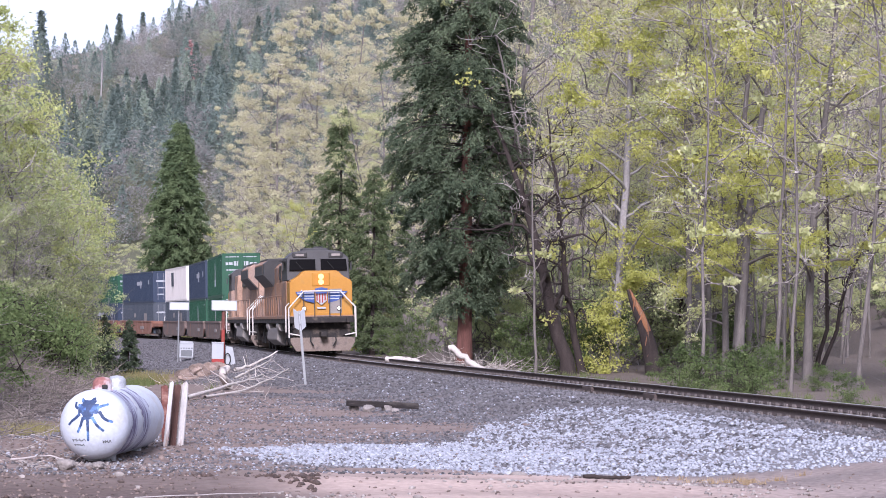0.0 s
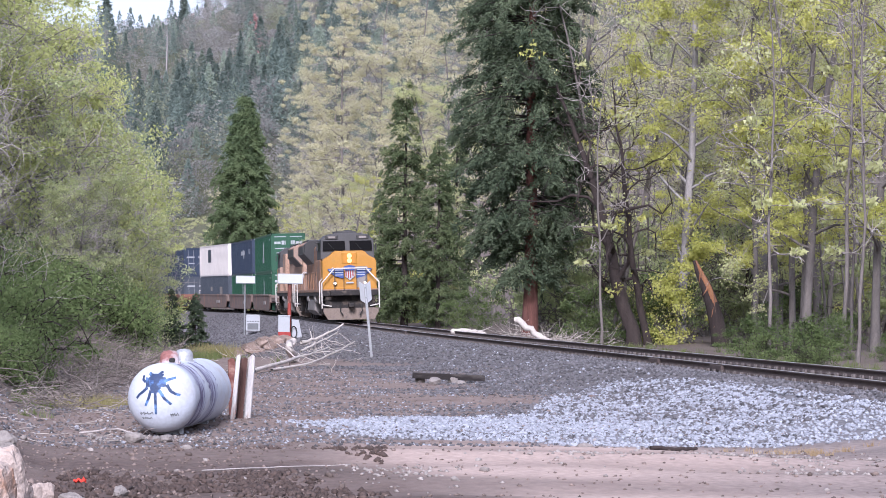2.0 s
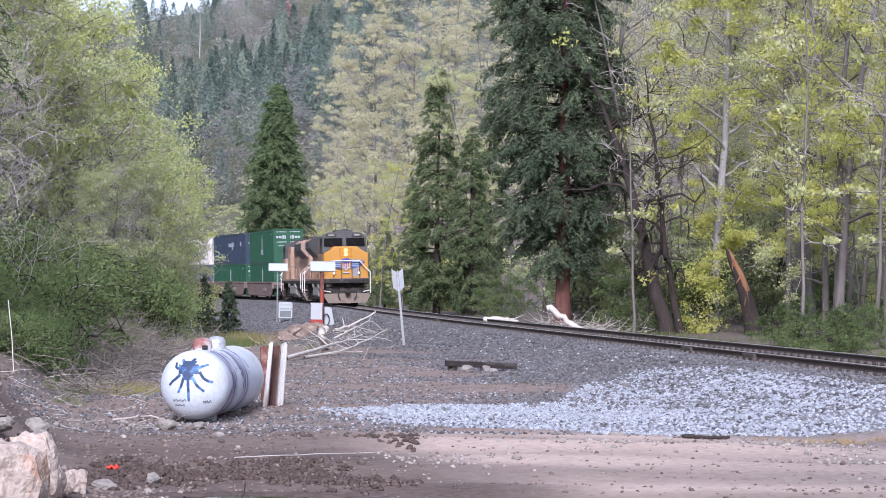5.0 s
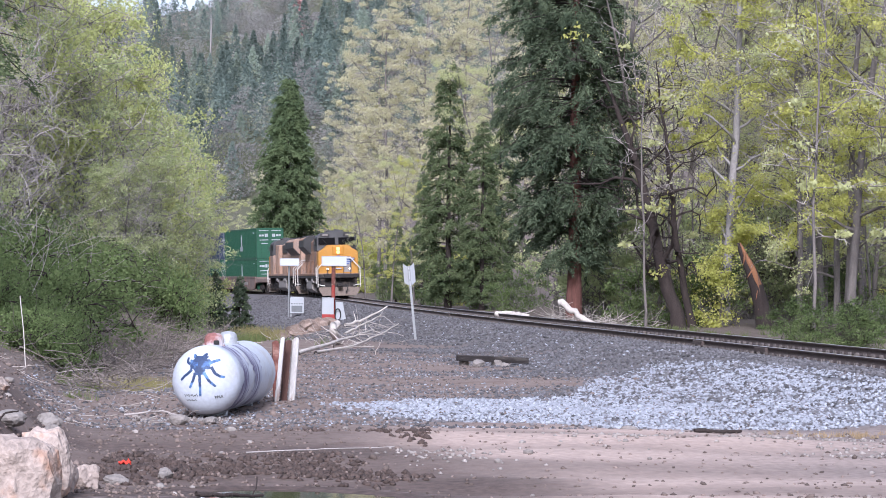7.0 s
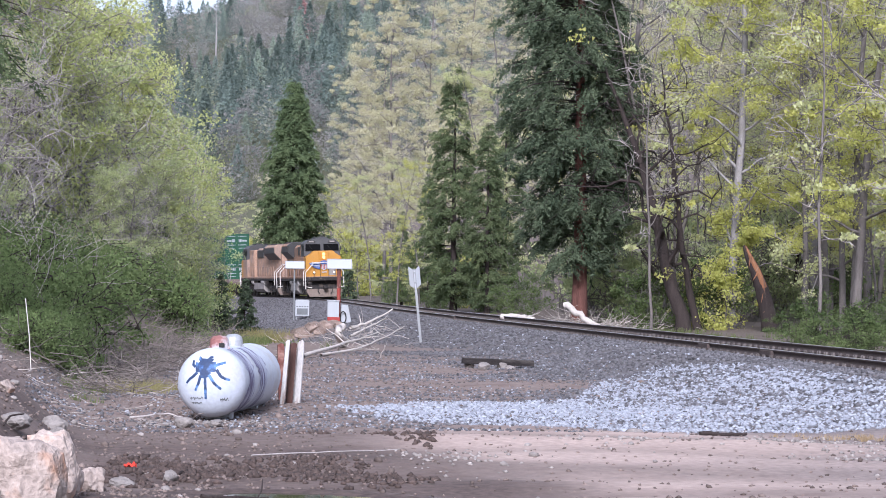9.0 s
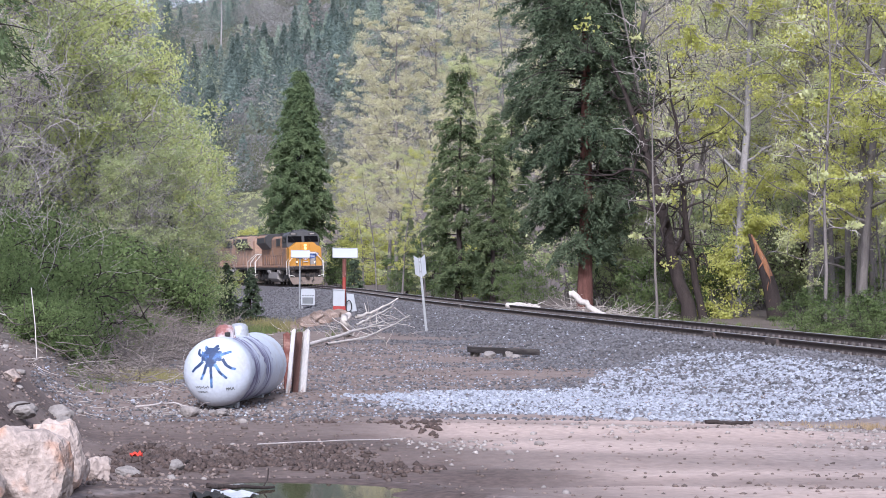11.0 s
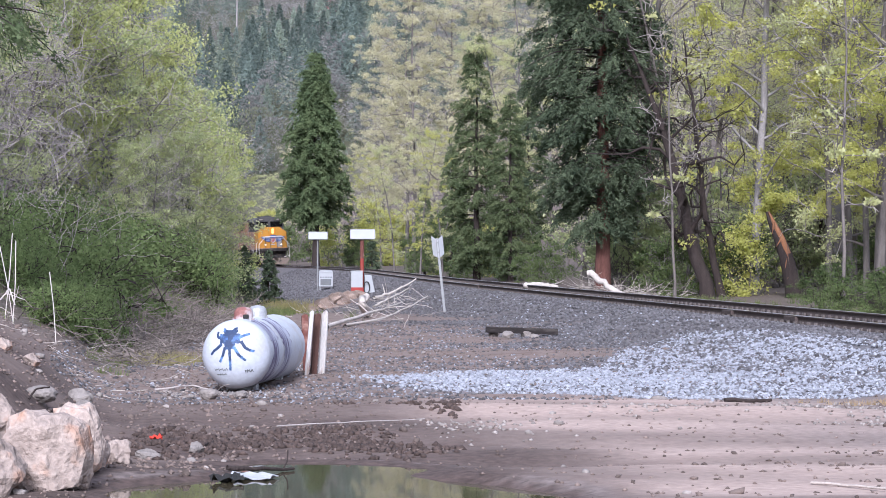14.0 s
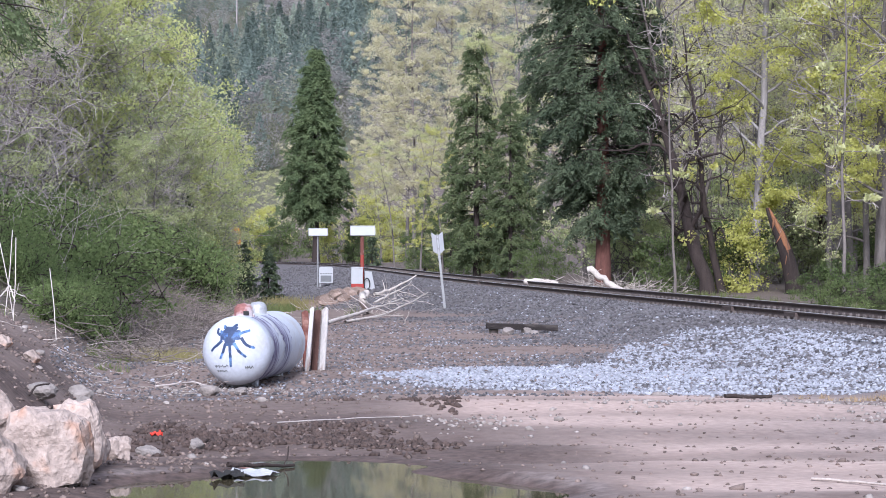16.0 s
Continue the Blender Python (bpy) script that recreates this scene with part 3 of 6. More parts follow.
def locomotive(name, label, lit):
    """Nose at y = 0, tail at y = -LOCO, top of rail at z = 0."""
    lo = thing(name, pose(0, 0, 0), label, "locomotive", "locomotives")
    P = lambda n, bm, m, lab="", par=None: part(n, bm, m, par or lo, lab)
    hood_paint = "hood_yellow" if lit else "hood_dusty"
    # frame, steps and pilots
    P("underframe", boxed(-1.5, 1.5, -21.7, -1.0, 1.42, 1.72, bevel=0.02), "loco_dark")
    P("side_sill", boxed(-1.53, 1.53, -21.6, -1.1, 1.62, 1.78, bevel=0.02), hood_paint, "dull yellow walkway edge")
    for y, sgn in ((-0.75, 1), (-LOCO + 0.75, -1)):
        bm = prism([(-1.5, 0.55), (-1.25, 0.12), (1.25, 0.12), (1.5, 0.55), (1.5, 0.75), (-1.5, 0.75)], y - 0.08, y + 0.08)
        P("plow", bm, "pilot_tan", "dusty steel plow blade")
        P("pilot", boxed(-1.35, 1.35, y - 0.5 * sgn - 0.12, y - 0.5 * sgn + 0.12, 0.5, 1.45, bevel=0.03), "loco_dark")
        P("anticlimber", boxed(-1.1, 1.1, y - 0.2, y + 0.2, 1.42, 1.68, bevel=0.04), "loco_dark")
        bm = boxed(-0.16, 0.16, y - 0.1, y + 0.55 * sgn + 0.1 * sgn, 0.78, 1.02, bevel=0.05) if sgn > 0 else boxed(-0.16, 0.16, y - 0.65, y + 0.1, 0.78, 1.02, bevel=0.05)
        P("coupler", bm, "loco_dark")
        for sx in (-1, 1):
            for k in range(3):
                P("step", boxed(min(sx * 1.0, sx * 1.5), max(sx * 1.0, sx * 1.5), y - 0.45 * sgn - 0.16, y - 0.45 * sgn + 0.16, 0.5 + 0.34 * k, 0.54 + 0.34 * k), "loco_dark")
            P("hose", bars([[(sx * 0.55, y + 0.1 * sgn, 0.95), (sx * 0.6, y + 0.22 * sgn, 0.6), (sx * 0.45, y + 0.25 * sgn, 0.35)]], 0.03), "black")
    # nose
    nose = prism([(-1.48, 1.72), (1.48, 1.72), (1.48, 3.38), (1.02, 3.62), (0.82, 3.86), (-0.82, 3.86), (-1.02, 3.62), (-1.48, 3.38)], -2.6, -1.15)
    for v in nose.verts:
        if v.co.y > -1.3:
            if v.co.z > 3.0:
                v.co.y -= 0.10 * (v.co.z - 2.6)
            v.co.x *= 0.985
    bmesh.ops.bevel(nose, geom=list(nose.edges), offset=0.06, segments=2, affect="EDGES")
    nose = P("nose", nose, "yellow", "bright yellow nose")
    P("nose_door", boxed(-0.95, -0.38, -1.16, -1.10, 1.85, 3.0, bevel=0.015), "tank_grey", "grey nose door", nose)
    P("nose_band", boxed(-1.45, 1.45, -1.17, -1.11, 1.73, 1.86, bevel=0.01), "yellow", "", nose)
    hl = boxed(-0.42, 0.42, -1.40, -1.20, 3.12, 3.78, bevel=0.05)
    hl = P("headlight_housing", hl, "yellow", "", nose)
    for z in (3.32, 3.58):
        bm = bmesh.new()
        cyl(bm, (0, -1.21, z), (0, -1.15, z), 0.13, seg=16)
        P("headlight", bm, "headlight" if lit else "lamp_small", "glowing orange headlight" if lit else "", hl)
    # wings emblem: shield with stripes between two feathered wings
    shield = P("shield", prism([(-0.27, 2.82), (-0.25, 2.45), (0, 2.25), (0.25, 2.45), (0.27, 2.82)], -1.125, -1.085), "white", "red and white striped shield", nose)
    P("shield_top", prism([(-0.30, 3.02), (-0.27, 2.78), (0.27, 2.78), (0.30, 3.02), (0.0, 3.08)], -1.125, -1.075), "blue", "", shield)
    for k in range(4):
        x = -0.2 + k * 0.125
        P("stripe", boxed(x, x + 0.06, -1.1, -1.072, 2.36 if k in (1, 2) else 2.46, 2.78), "red", "", shield)
    for s in (-1, 1):
        wing = P("wing", prism([(s * 0.32, 2.95), (s * 1.22, 2.88), (s * 1.05, 2.66), (s * 0.75, 2.45), (s * 0.32, 2.35)], -1.125, -1.082), "blue", "blue feathered wing", nose)
        for k, (a, b) in enumerate(((1.12, 2.82), (0.98, 2.68), (0.82, 2.55))):
            P("stripe", boxed(min(s * 0.34, s * a), max(s * 0.34, s * a), -1.1, -1.076, b - 0.025, b + 0.02), "white", "", wing)
        bm = bmesh.new()
        cyl(bm, (s * 0.82, -1.15, 2.1), (s * 0.82, -1.04, 2.1), 0.11, seg=14)
        dl = P("ditch_light", bm, "loco_dark")
        bm = bmesh.new()
        cyl(bm, (s * 0.82, -1.05, 2.1), (s * 0.82, -1.025, 2.1), 0.085, seg=14)
        P("lens", bm, "lamp_small", "", dl)
    P("number_bar", boxed(-0.2, 0.2, -1.12, -1.07, 2.08, 2.16), "white", "", nose)
    # cab
    cab = prism([(-1.5, 1.72), (1.5, 1.72), (1.5, 3.35), (1.44, 3.5), (-1.44, 3.5), (-1.5, 3.35)], -5.0, -2.55, bevel=0.03)
    P("cab", cab, hood_paint)
    top = prism([(-1.49, 3.42), (1.49, 3.42), (1.45, 4.5), (1.1, 4.78), (0.5, 4.87), (-0.5, 4.87), (-1.1, 4.78), (-1.45, 4.5)], -5.0, -2.3, bevel=0.04)
    for v in top.verts:
        if v.co.y > -2.6:
            v.co.y -= 0.25 * max(0, v.co.z - 3.9)
    top = P("cab_top", top, "loco_grey", "grey upper cab with rounded roof")
    for x0, x1 in ((-1.36, -0.13), (0.13, 1.36)):
        bm = prism([(x0, 3.9), (x1, 3.9), (x1 * 0.98 if x1 > 0.5 else x1, 4.42), (x0 * 0.98 if x0 < -0.5 else x0, 4.42)], -2.5, -2.27)
        for v in bm.verts:
            if v.co.y > -2.4:
                v.co.y -= 0.24 * max(0, v.co.z - 3.9)
        w = P("windshield", bm, "glass_dark", "dark windshield pane", top)
        P("wiper", bars([[((x0 + x1) / 2, -2.25, 3.95), ((x0 + x1) / 2 + 0.3, -2.36, 4.3)]], 0.012), "black", "", w)
    for x in (-0.85, 0.85):
        P("number_board", boxed(x - 0.34, x + 0.34, -2.62, -2.42, 4.5, 4.74, bevel=0.03), "loco_roof", "", top)
        P("number_bar", boxed(x - 0.2, x + 0.2, -2.43, -2.41, 4.57, 4.68), "tank_grey", "", top)
    for s in (-1, 1):
        for a, b in ((-3.4, -2.85), (-4.6, -3.6)):
            P("side_window", boxed(min(s * 1.36, s * 1.475), max(s * 1.36, s * 1.475), a, b, 3.7, 4.3, bevel=0.01), "glass_dark", "dark side window", top)
        P("cab_awning", boxed(min(s * 1.4, s * 1.62), max(s * 1.4, s * 1.62), -4.7, -3.5, 4.36, 4.4), "loco_grey", "", top)
        P("mirror", boxed(s * 1.62 - 0.04, s * 1.62 + 0.04, -3.0, -2.94, 3.9, 4.25), "loco_roof", "", top)
    P("horn", boxed(-0.4, 0.05, -4.2, -3.7, 4.9, 5.05, bevel=0.03), "loco_roof")
    P("roof_unit", boxed(-0.6, 0.6, -4.8, -3.6, 4.86, 4.98, bevel=0.03), "loco_grey")
    for x in (0.5, -0.6):
        P("antenna", bars([[(x, -3.3, 4.8), (x, -3.3, 5.08)]], 0.02), "loco_roof")
    # long hood
    P("electrical_cabinet", boxed(-1.25, 1.25, -7.6, -5.0, 1.75, 4.35, bevel=0.05), hood_paint)
    hood = P("hood", prism([(-0.95, 1.75), (0.95, 1.75), (0.95, 4.25), (0.7, 4.5), (-0.7, 4.5), (-0.95, 4.25)], -21.2, -7.6, bevel=0.03), hood_paint)
    for s in (-1, 1):
        for k in range(20):
            y = -8.0 - k * 0.64
            P("hood_door", boxed(min(s * 0.94, s * 0.985), max(s * 0.94, s * 0.985), y - 0.29, y + 0.29, 1.95, 3.45, bevel=0.01), hood_paint, "", hood)
        for k in range(4):
            P("cabinet_door", boxed(min(s * 1.24, s * 1.28), max(s * 1.24, s * 1.28), -5.15 - k * 0.6 - 0.5, -5.15 - k * 0.6, 1.95, 3.9, bevel=0.01), hood_paint)
        P("dynamic_brake_grille", boxed(min(s * 0.9, s * 1.02), max(s * 0.9, s * 1.02), -11.5, -8.2, 3.6, 4.3, bevel=0.02), "loco_roof", "dark louvred grille", hood)
    flare = prism([(-0.95, 3.35), (0.95, 3.35), (1.5, 3.95), (1.5, 4.5), (1.2, 4.72), (-1.2, 4.72), (-1.5, 4.5), (-1.5, 3.95)], -20.6, -15.4, bevel=0.03)
    P("radiator_wing", flare, hood_paint, "flared radiator housing")
    P("radiator_roof", boxed(-1.25, 1.25, -20.4, -15.6, 4.7, 4.8, bevel=0.03), "loco_roof")
    P("radiator_end", prism([(-0.97, 3.33), (0.97, 3.33), (1.52, 3.95), (1.52, 4.5), (1.2, 4.75), (-1.2, 4.75), (-1.52, 4.5), (-1.52, 3.95)], -15.4, -14.7, bevel=0.02), "loco_roof", "black front of the radiator flare")
    for s in (-1, 1):
        P("radiator_grille", boxed(min(s * 1.49, s * 1.53), max(s * 1.49, s * 1.53), -20.3, -15.7, 4.0, 4.42), "loco_grey")
    for s in (-1, 1):
        # black strip along the slanted lower face of the flare
        P("radiator_skirt", prism([(s * 0.96, 3.30), (s * 1.54, 3.93), (s * 1.54, 4.0), (s * 0.96, 3.38)], -20.6, -14.7), "loco_roof", "black underside of the radiator flare")
        for y in (-9.0, -10.1, -11.2, -12.3, -13.4):
            P("latch", boxed(min(s * 0.985, s * 1.0), max(s * 0.985, s * 1.0), y - 0.05, y + 0.05, 2.6, 2.8), "loco_dark", "", hood)
    for x in (-0.62, 0.62):
        P("classification_light", boxed(x - 0.07, x + 0.07, -1.42, -1.30, 3.30, 3.44, bevel=0.02), "loco_dark", "", nose)
    bm = bmesh.new()
    cyl(bm, (0, -12.8, 4.45), (0, -12.8, 4.85), 0.4, seg=16)
    P("exhaust", bm, "loco_roof")
    # fuel tank and reservoirs
    P("fuel_tank", prism([(-1.4, 1.2), (-1.45, 0.6), (-1.1, 0.3), (1.1, 0.3), (1.45, 0.6), (1.4, 1.2)], -14.0, -8.4, bevel=0.05), "tank_grey", "dusty grey fuel tank")
    for s in (-1, 1):
        for a, b in ((-14.2, -12.6), (-8.3, -7.1)):
            bm = bmesh.new()
            cyl(bm, (s * 1.24, a, 1.28), (s * 1.24, b, 1.28), 0.25, seg=16)
            P("air_reservoir", bm, "tank_silver", "dull silver air reservoir")
    # trucks
    for yc in (-4.6, -18.0):
        for s in (-1, 1):
            bm = prism([(yc - 2.5, 0.55), (yc - 2.3, 0.95), (yc + 2.3, 0.95), (yc + 2.5, 0.55), (yc + 1.5, 0.4), (yc + 0.9, 0.6), (yc - 0.9, 0.6), (yc - 1.5, 0.4)], s * 1.0, s * 1.12, axis="x", bevel=0.02)
            P("truck_frame", bm, "loco_dark")
            for d in (-1.9, 0, 1.9):
                P("axle_box", boxed(min(s * 1.02, s * 1.2), max(s * 1.02, s * 1.2), yc + d - 0.2, yc + d + 0.2, 0.35, 0.72, bevel=0.03), "loco_dark")
            for d in (-0.95, 0.95):
                P("spring", boxed(min(s * 1.02, s * 1.18), max(s * 1.02, s * 1.18), yc + d - 0.14, yc + d + 0.14, 0.7, 1.3, bevel=0.03), "loco_dark")
        P("bolster", boxed(-1.0, 1.0, yc - 0.6, yc + 0.6, 0.7, 1.42, bevel=0.03), "loco_dark")
        for d in (-1.9, 0, 1.9):
            wheelset(lo, yc + d, 0.51)
    # handrails
    for s in (-1, 1):
        for y, g in ((-0.8, 1), (-LOCO + 0.8, -1)):
            pts = [(s * 1.56, y, 0.75), (s * 1.56, y, 2.12), (s * 0.85, y - 0.05 * g, 2.9), (s * 0.0, y - 0.05 * g, 2.9)]
            P("handrail", bars([pts], 0.032), "white_rail", "white painted handrail")
            P("step_rail", bars([[(s * 1.56, y, 0.95), (s * 1.05, y, 0.85)]], 0.03), "white_rail", "white painted handrail")
            P("handrail", bars([[(s * 1.62, y - 0.85 * g, 1.0), (s * 1.62, y - 0.85 * g, 2.2), (s * 0.9, y - 0.3 * g, 2.95)]], 0.03), "white_rail", "white painted handrail")
            for x in (0.35, 0.85):
                P("stanchion", bars([[(s * x, y - 0.05 * g, 1.7), (s * x, y - 0.05 * g, 2.9)]], 0.02), "loco_grey")
        P("side_handrail", bars([[(s * 1.5, -5.2, 2.75), (s * 1.5, -21.4, 2.75)]], 0.022), hood_paint)
        for k in range(13):
            y = -5.4 - k * 1.32
            P("stanchion", bars([[(s * 1.5, y, 1.75), (s * 1.5, y, 2.75)]], 0.02), hood_paint)
    return lo


def container(name, material, label, length, marks, h=2.9):
    """Door end at y = 0, other end at y = -length."""
    co = thing(name, pose(0, 0, 0), label, "shipping container", "stacked containers")
    w = 1.3
    n = int(length / 0.28)
    # corrugated sides as one folded sheet each
    for s in (-1, 1):
        pr = []
        for k in range(n):
            y = -0.12 - (length - 0.24) * k / n
            st = (length - 0.24) / n
            pr += [(s * (w - 0.005), y), (s * (w - 0.005), y - st * 0.4), (s * (w - 0.035), y - st * 0.5), (s * (w - 0.035), y - st * 0.9)]
        v = [(x, y, z) for z in (0.12, h - 0.1) for x, y in pr]
        k = len(pr)
        f = [(i, i + 1, i + 1 + k, i + k) for i in range(k - 1)]
        grid_mesh("side_wall", v, f, material, co)
    part("shell", boxed(-w + 0.05, w - 0.05, -length + 0.05, -0.05, 0.08, h - 0.04), material, co)
    for s in (-1, 1):
        for z in (0.0, h - 0.13):
            part("side_rail", boxed(min(s * (w - 0.08), s * w), max(s * (w - 0.08), s * w), -length, 0, z, z + 0.13), material, co)
        for y in (-0.14, -length):
            part("corner_post", boxed(min(s * (w - 0.12), s * (w + 0.006)), max(s * (w - 0.12), s * (w + 0.006)), y, y + 0.14, 0, h), material, co)
    for y in (-0.13, -length):
        for z in (0.004, h - 0.126):
            part("end_beam", boxed(-w + 0.13, w - 0.13, y, y + 0.13, z, z + 0.12), material, co)
    part("roof", boxed(-w + 0.08, w - 0.08, -length + 0.14, -0.14, h - 0.05, h - 0.01), material, co)
    for s in (-1, 1):
        d = part("door", boxed(min(s * 0.02, s * 1.16), max(s * 0.02, s * 1.16), -0.07, -0.03, 0.14, h - 0.14), material, co)
        for x in (0.3, 0.85):
            part("lock_rod", bars([[(s * x, -0.0, 0.2), (s * x, -0.0, h - 0.2)]], 0.022), "galvanised" if material != "box_green" else material, d)
        for x0, x1, z0, z1 in marks["door"]:
            part("marking", boxed(min(s * x0, s * x1), max(s * x0, s * x1), -0.03, -0.016, z0, z1), "panel_back", d, "white printed marking")
    for s in (-1, 1):
        for y0, y1, z0, z1 in marks["side"]:
            part("marking", boxed(min(s * w, s * (w + 0.012)), max(s * w, s * (w + 0.012)), -y1, -y0, z0, z1), marks.get("paint", "white"), co, "printed side marking")
    for y in (0.05, length - 0.25):
        for s in (-1, 1):
            part("reflector", boxed(min(s * w, s * (w + 0.012)), max(s * w, s * (w + 0.012)), -y - 0.2, -y, h - 0.12, h - 0.03), "white_rail", co)
    return co


WELL = 18.6


END = 5.5  # length of the end platform of a set of well cars


def well_car(name, material, label, end):
    """One unit of an articulated well car, front joint at y = 0; the first of a set has an end platform before it."""
    wc = thing(name, pose(0, 0, 0), label, "well car", "well cars")
    for s in (-1, 1):
        pr = [(-0.95, 0.95), (-1.5, 0.42), (-2.2, 0.3), (-WELL + 2.2, 0.3), (-WELL + 1.5, 0.42), (-WELL + 0.95, 0.95), (-WELL + 0.95, 1.45), (-0.95, 1.45)]
        part("side_plate", prism(pr, s * 1.42, s * 1.5, axis="x"), material, wc)
        part("top_chord", boxed(min(s * 1.38, s * 1.54), max(s * 1.38, s * 1.54), -WELL + 0.9, -0.9, 1.40, 1.54, bevel=0.015), material, wc)
        part("stencil", boxed(min(s * 1.5, s * 1.556), max(s * 1.5, s * 1.556), -6.5, -4.8, 0.75, 1.0), "tank_grey", wc, "faded stencilled marking")
    part("well_floor", boxed(-1.42, 1.42, -WELL + 1.6, -1.6, 0.27, 0.33), material, wc)
    for y in (-0.95, -WELL + 0.75):
        part("bulkhead", boxed(-1.42, 1.42, y, y + 0.2, 0.9, 1.5, bevel=0.02), material, wc)
    part("drawbar", boxed(-0.25, 0.25, -0.9, 0.15, 0.75, 1.1), "loco_dark", wc)
    part("platform", boxed(-1.2, 1.2, -0.8, 0.0, 1.0, 1.08), "loco_dark", wc)
    for s in (-1, 1):
        part("truck_frame", prism([(-0.95, 0.5), (-0.5, 0.75), (0.5, 0.75), (0.95, 0.5), (0.95, 0.38), (0.4, 0.3), (-0.4, 0.3), (-0.95, 0.38)], s * 0.98, s * 1.1, axis="x"), "loco_dark", wc)
    for y in (-0.85, 0.85):
        wheelset(wc, y, 0.45)
    if end:
        part("end_platform", prism([(-1.4, -0.9), (1.4, -0.9), (1.2, 1.0), (0.5, END - 1.6), (0.5, END - 0.7), (-0.5, END - 0.7), (-0.5, END - 1.6), (-1.2, 1.0)], 1.0, 1.3, axis="z", bevel=0.02), material, wc)
        part("end_sill", boxed(-1.4, 1.4, END - 1.0, END - 0.75, 0.85, 1.25, bevel=0.02), material, wc)
        part("coupler", boxed(-0.16, 0.16, END - 0.8, END - 0.05, 0.75, 1.0, bevel=0.04), "loco_dark", wc)
        for s in (-1, 1):
            part("grab_rail", bars([[(s * 1.35, END - 0.85, 0.5), (s * 1.35, END - 0.85, 1.9), (s * 0.7, END - 0.85, 1.9), (s * 0.7, END - 0.85, 1.2)]], 0.025), "white_rail", wc)
    return wc


GREEN_MARKS = dict(door=[(0.2, 0.5, 2.05, 2.35), (0.58, 1.05, 2.1, 2.28), (0.15, 1.0, 1.72, 1.8), (0.2, 0.9, 1.4, 1.46), (0.15, 1.05, 2.62, 2.68)], side=[(7.2, 7.6, 0.8, 2.2), (6.8, 8.0, 0.75, 1.2), (7.4, 7.5, 2.2, 2.4), (1.2, 1.7, 2.4, 2.5)])
BLUE_MARKS = dict(door=[(0.2, 1.0, 1.9, 2.05), (0.2, 0.8, 1.3, 1.4), (0.3, 0.9, 0.7, 0.8)], side=[(5.6, 8.2, 1.65, 2.0), (6.0, 6.5, 1.35, 2.1), (2.0, 2.5, 1.7, 2.1)])
WHITE_MARKS = dict(door=[(0.2, 1.0, 1.9, 2.05)], side=[(9.4, 11.2, 1.3, 2.5)], paint="box_grey")
GREY_MARKS = dict(door=[(0.2, 1.0, 1.9, 2.05)], side=[(3.4, 4.8, 0.9, 1.9), (9, 10, 1.5, 1.9)], paint="tank_grey")

# s along the track of the leading coupler, seconds by seconds; the train backs away up the line
S0, SPEED = s_at(110.8), 9.33


def lead(t):
    return S0 + SPEED * t


CONSIST = []  # (object, distance behind the lead, length, lift, turned)
CONSIST.append((locomotive("locomotive", "bright yellow and grey diesel locomotive with lit headlight", True), 0.0, LOCO, 0.0, False))
CONSIST.append((locomotive("locomotive", "dusty yellow diesel locomotive coupled back to front behind the first", False), LOCO + 0.8, LOCO, 0.0, True))
_o = 2 * LOCO + 1.6
for lower, upper, car, first in (("green", "green", 0, True), ("green", "blue", 0, False), ("grey", "white", 0, False), ("grey", "blue", 1, True), ("blue", "green", 1, False), ("grey", "blue", 1, False)):
    look_of = {"green": ("box_green", "dark green corrugated container with white door markings", GREEN_MARKS), "blue": ("box_blue", "dark navy blue corrugated container with pale lettering", BLUE_MARKS),
               "white": ("box_white", "off-white container stacked on a grey one", WHITE_MARKS), "grey": ("box_grey", "slate grey corrugated container low in a well car", GREY_MARKS)}
    if first:
        _o += END
    CONSIST.append((well_car("well_car", ("well_brown", "well_rust")[car], ("dusty brown steel well car carrying stacked containers", "rust red steel well car carrying stacked containers")[car], first), _o, WELL, 0.0, False))
    for colour, z in ((lower, 0.335), (upper, 3.245)):
        m_, lab_, mk_ = look_of[colour]
        CONSIST.append((container("shipping_container", m_, lab_, 16.15, mk_), _o + 1.22, 16.15, z, False))
    _o += WELL
ROLL = math.degrees(math.atan2(CANT, 1.51))


def car_pose(s, length, lift, turned):
    """The pose of a car whose front is s metres up the line."""
    a, b = on_track(s), on_track(s + length)
    h = -math.degrees(math.atan2(b[0] - a[0], b[1] - a[1])) + 180
    at = b if turned else a
    m = pose(at[0], at[1], RAIL + CANT / 2, 0, 0, h + (180 if turned else 0))
    return m @ pose(0, 0, 0, 0, -ROLL if turned else ROLL, 0) @ pose(0, 0, lift)


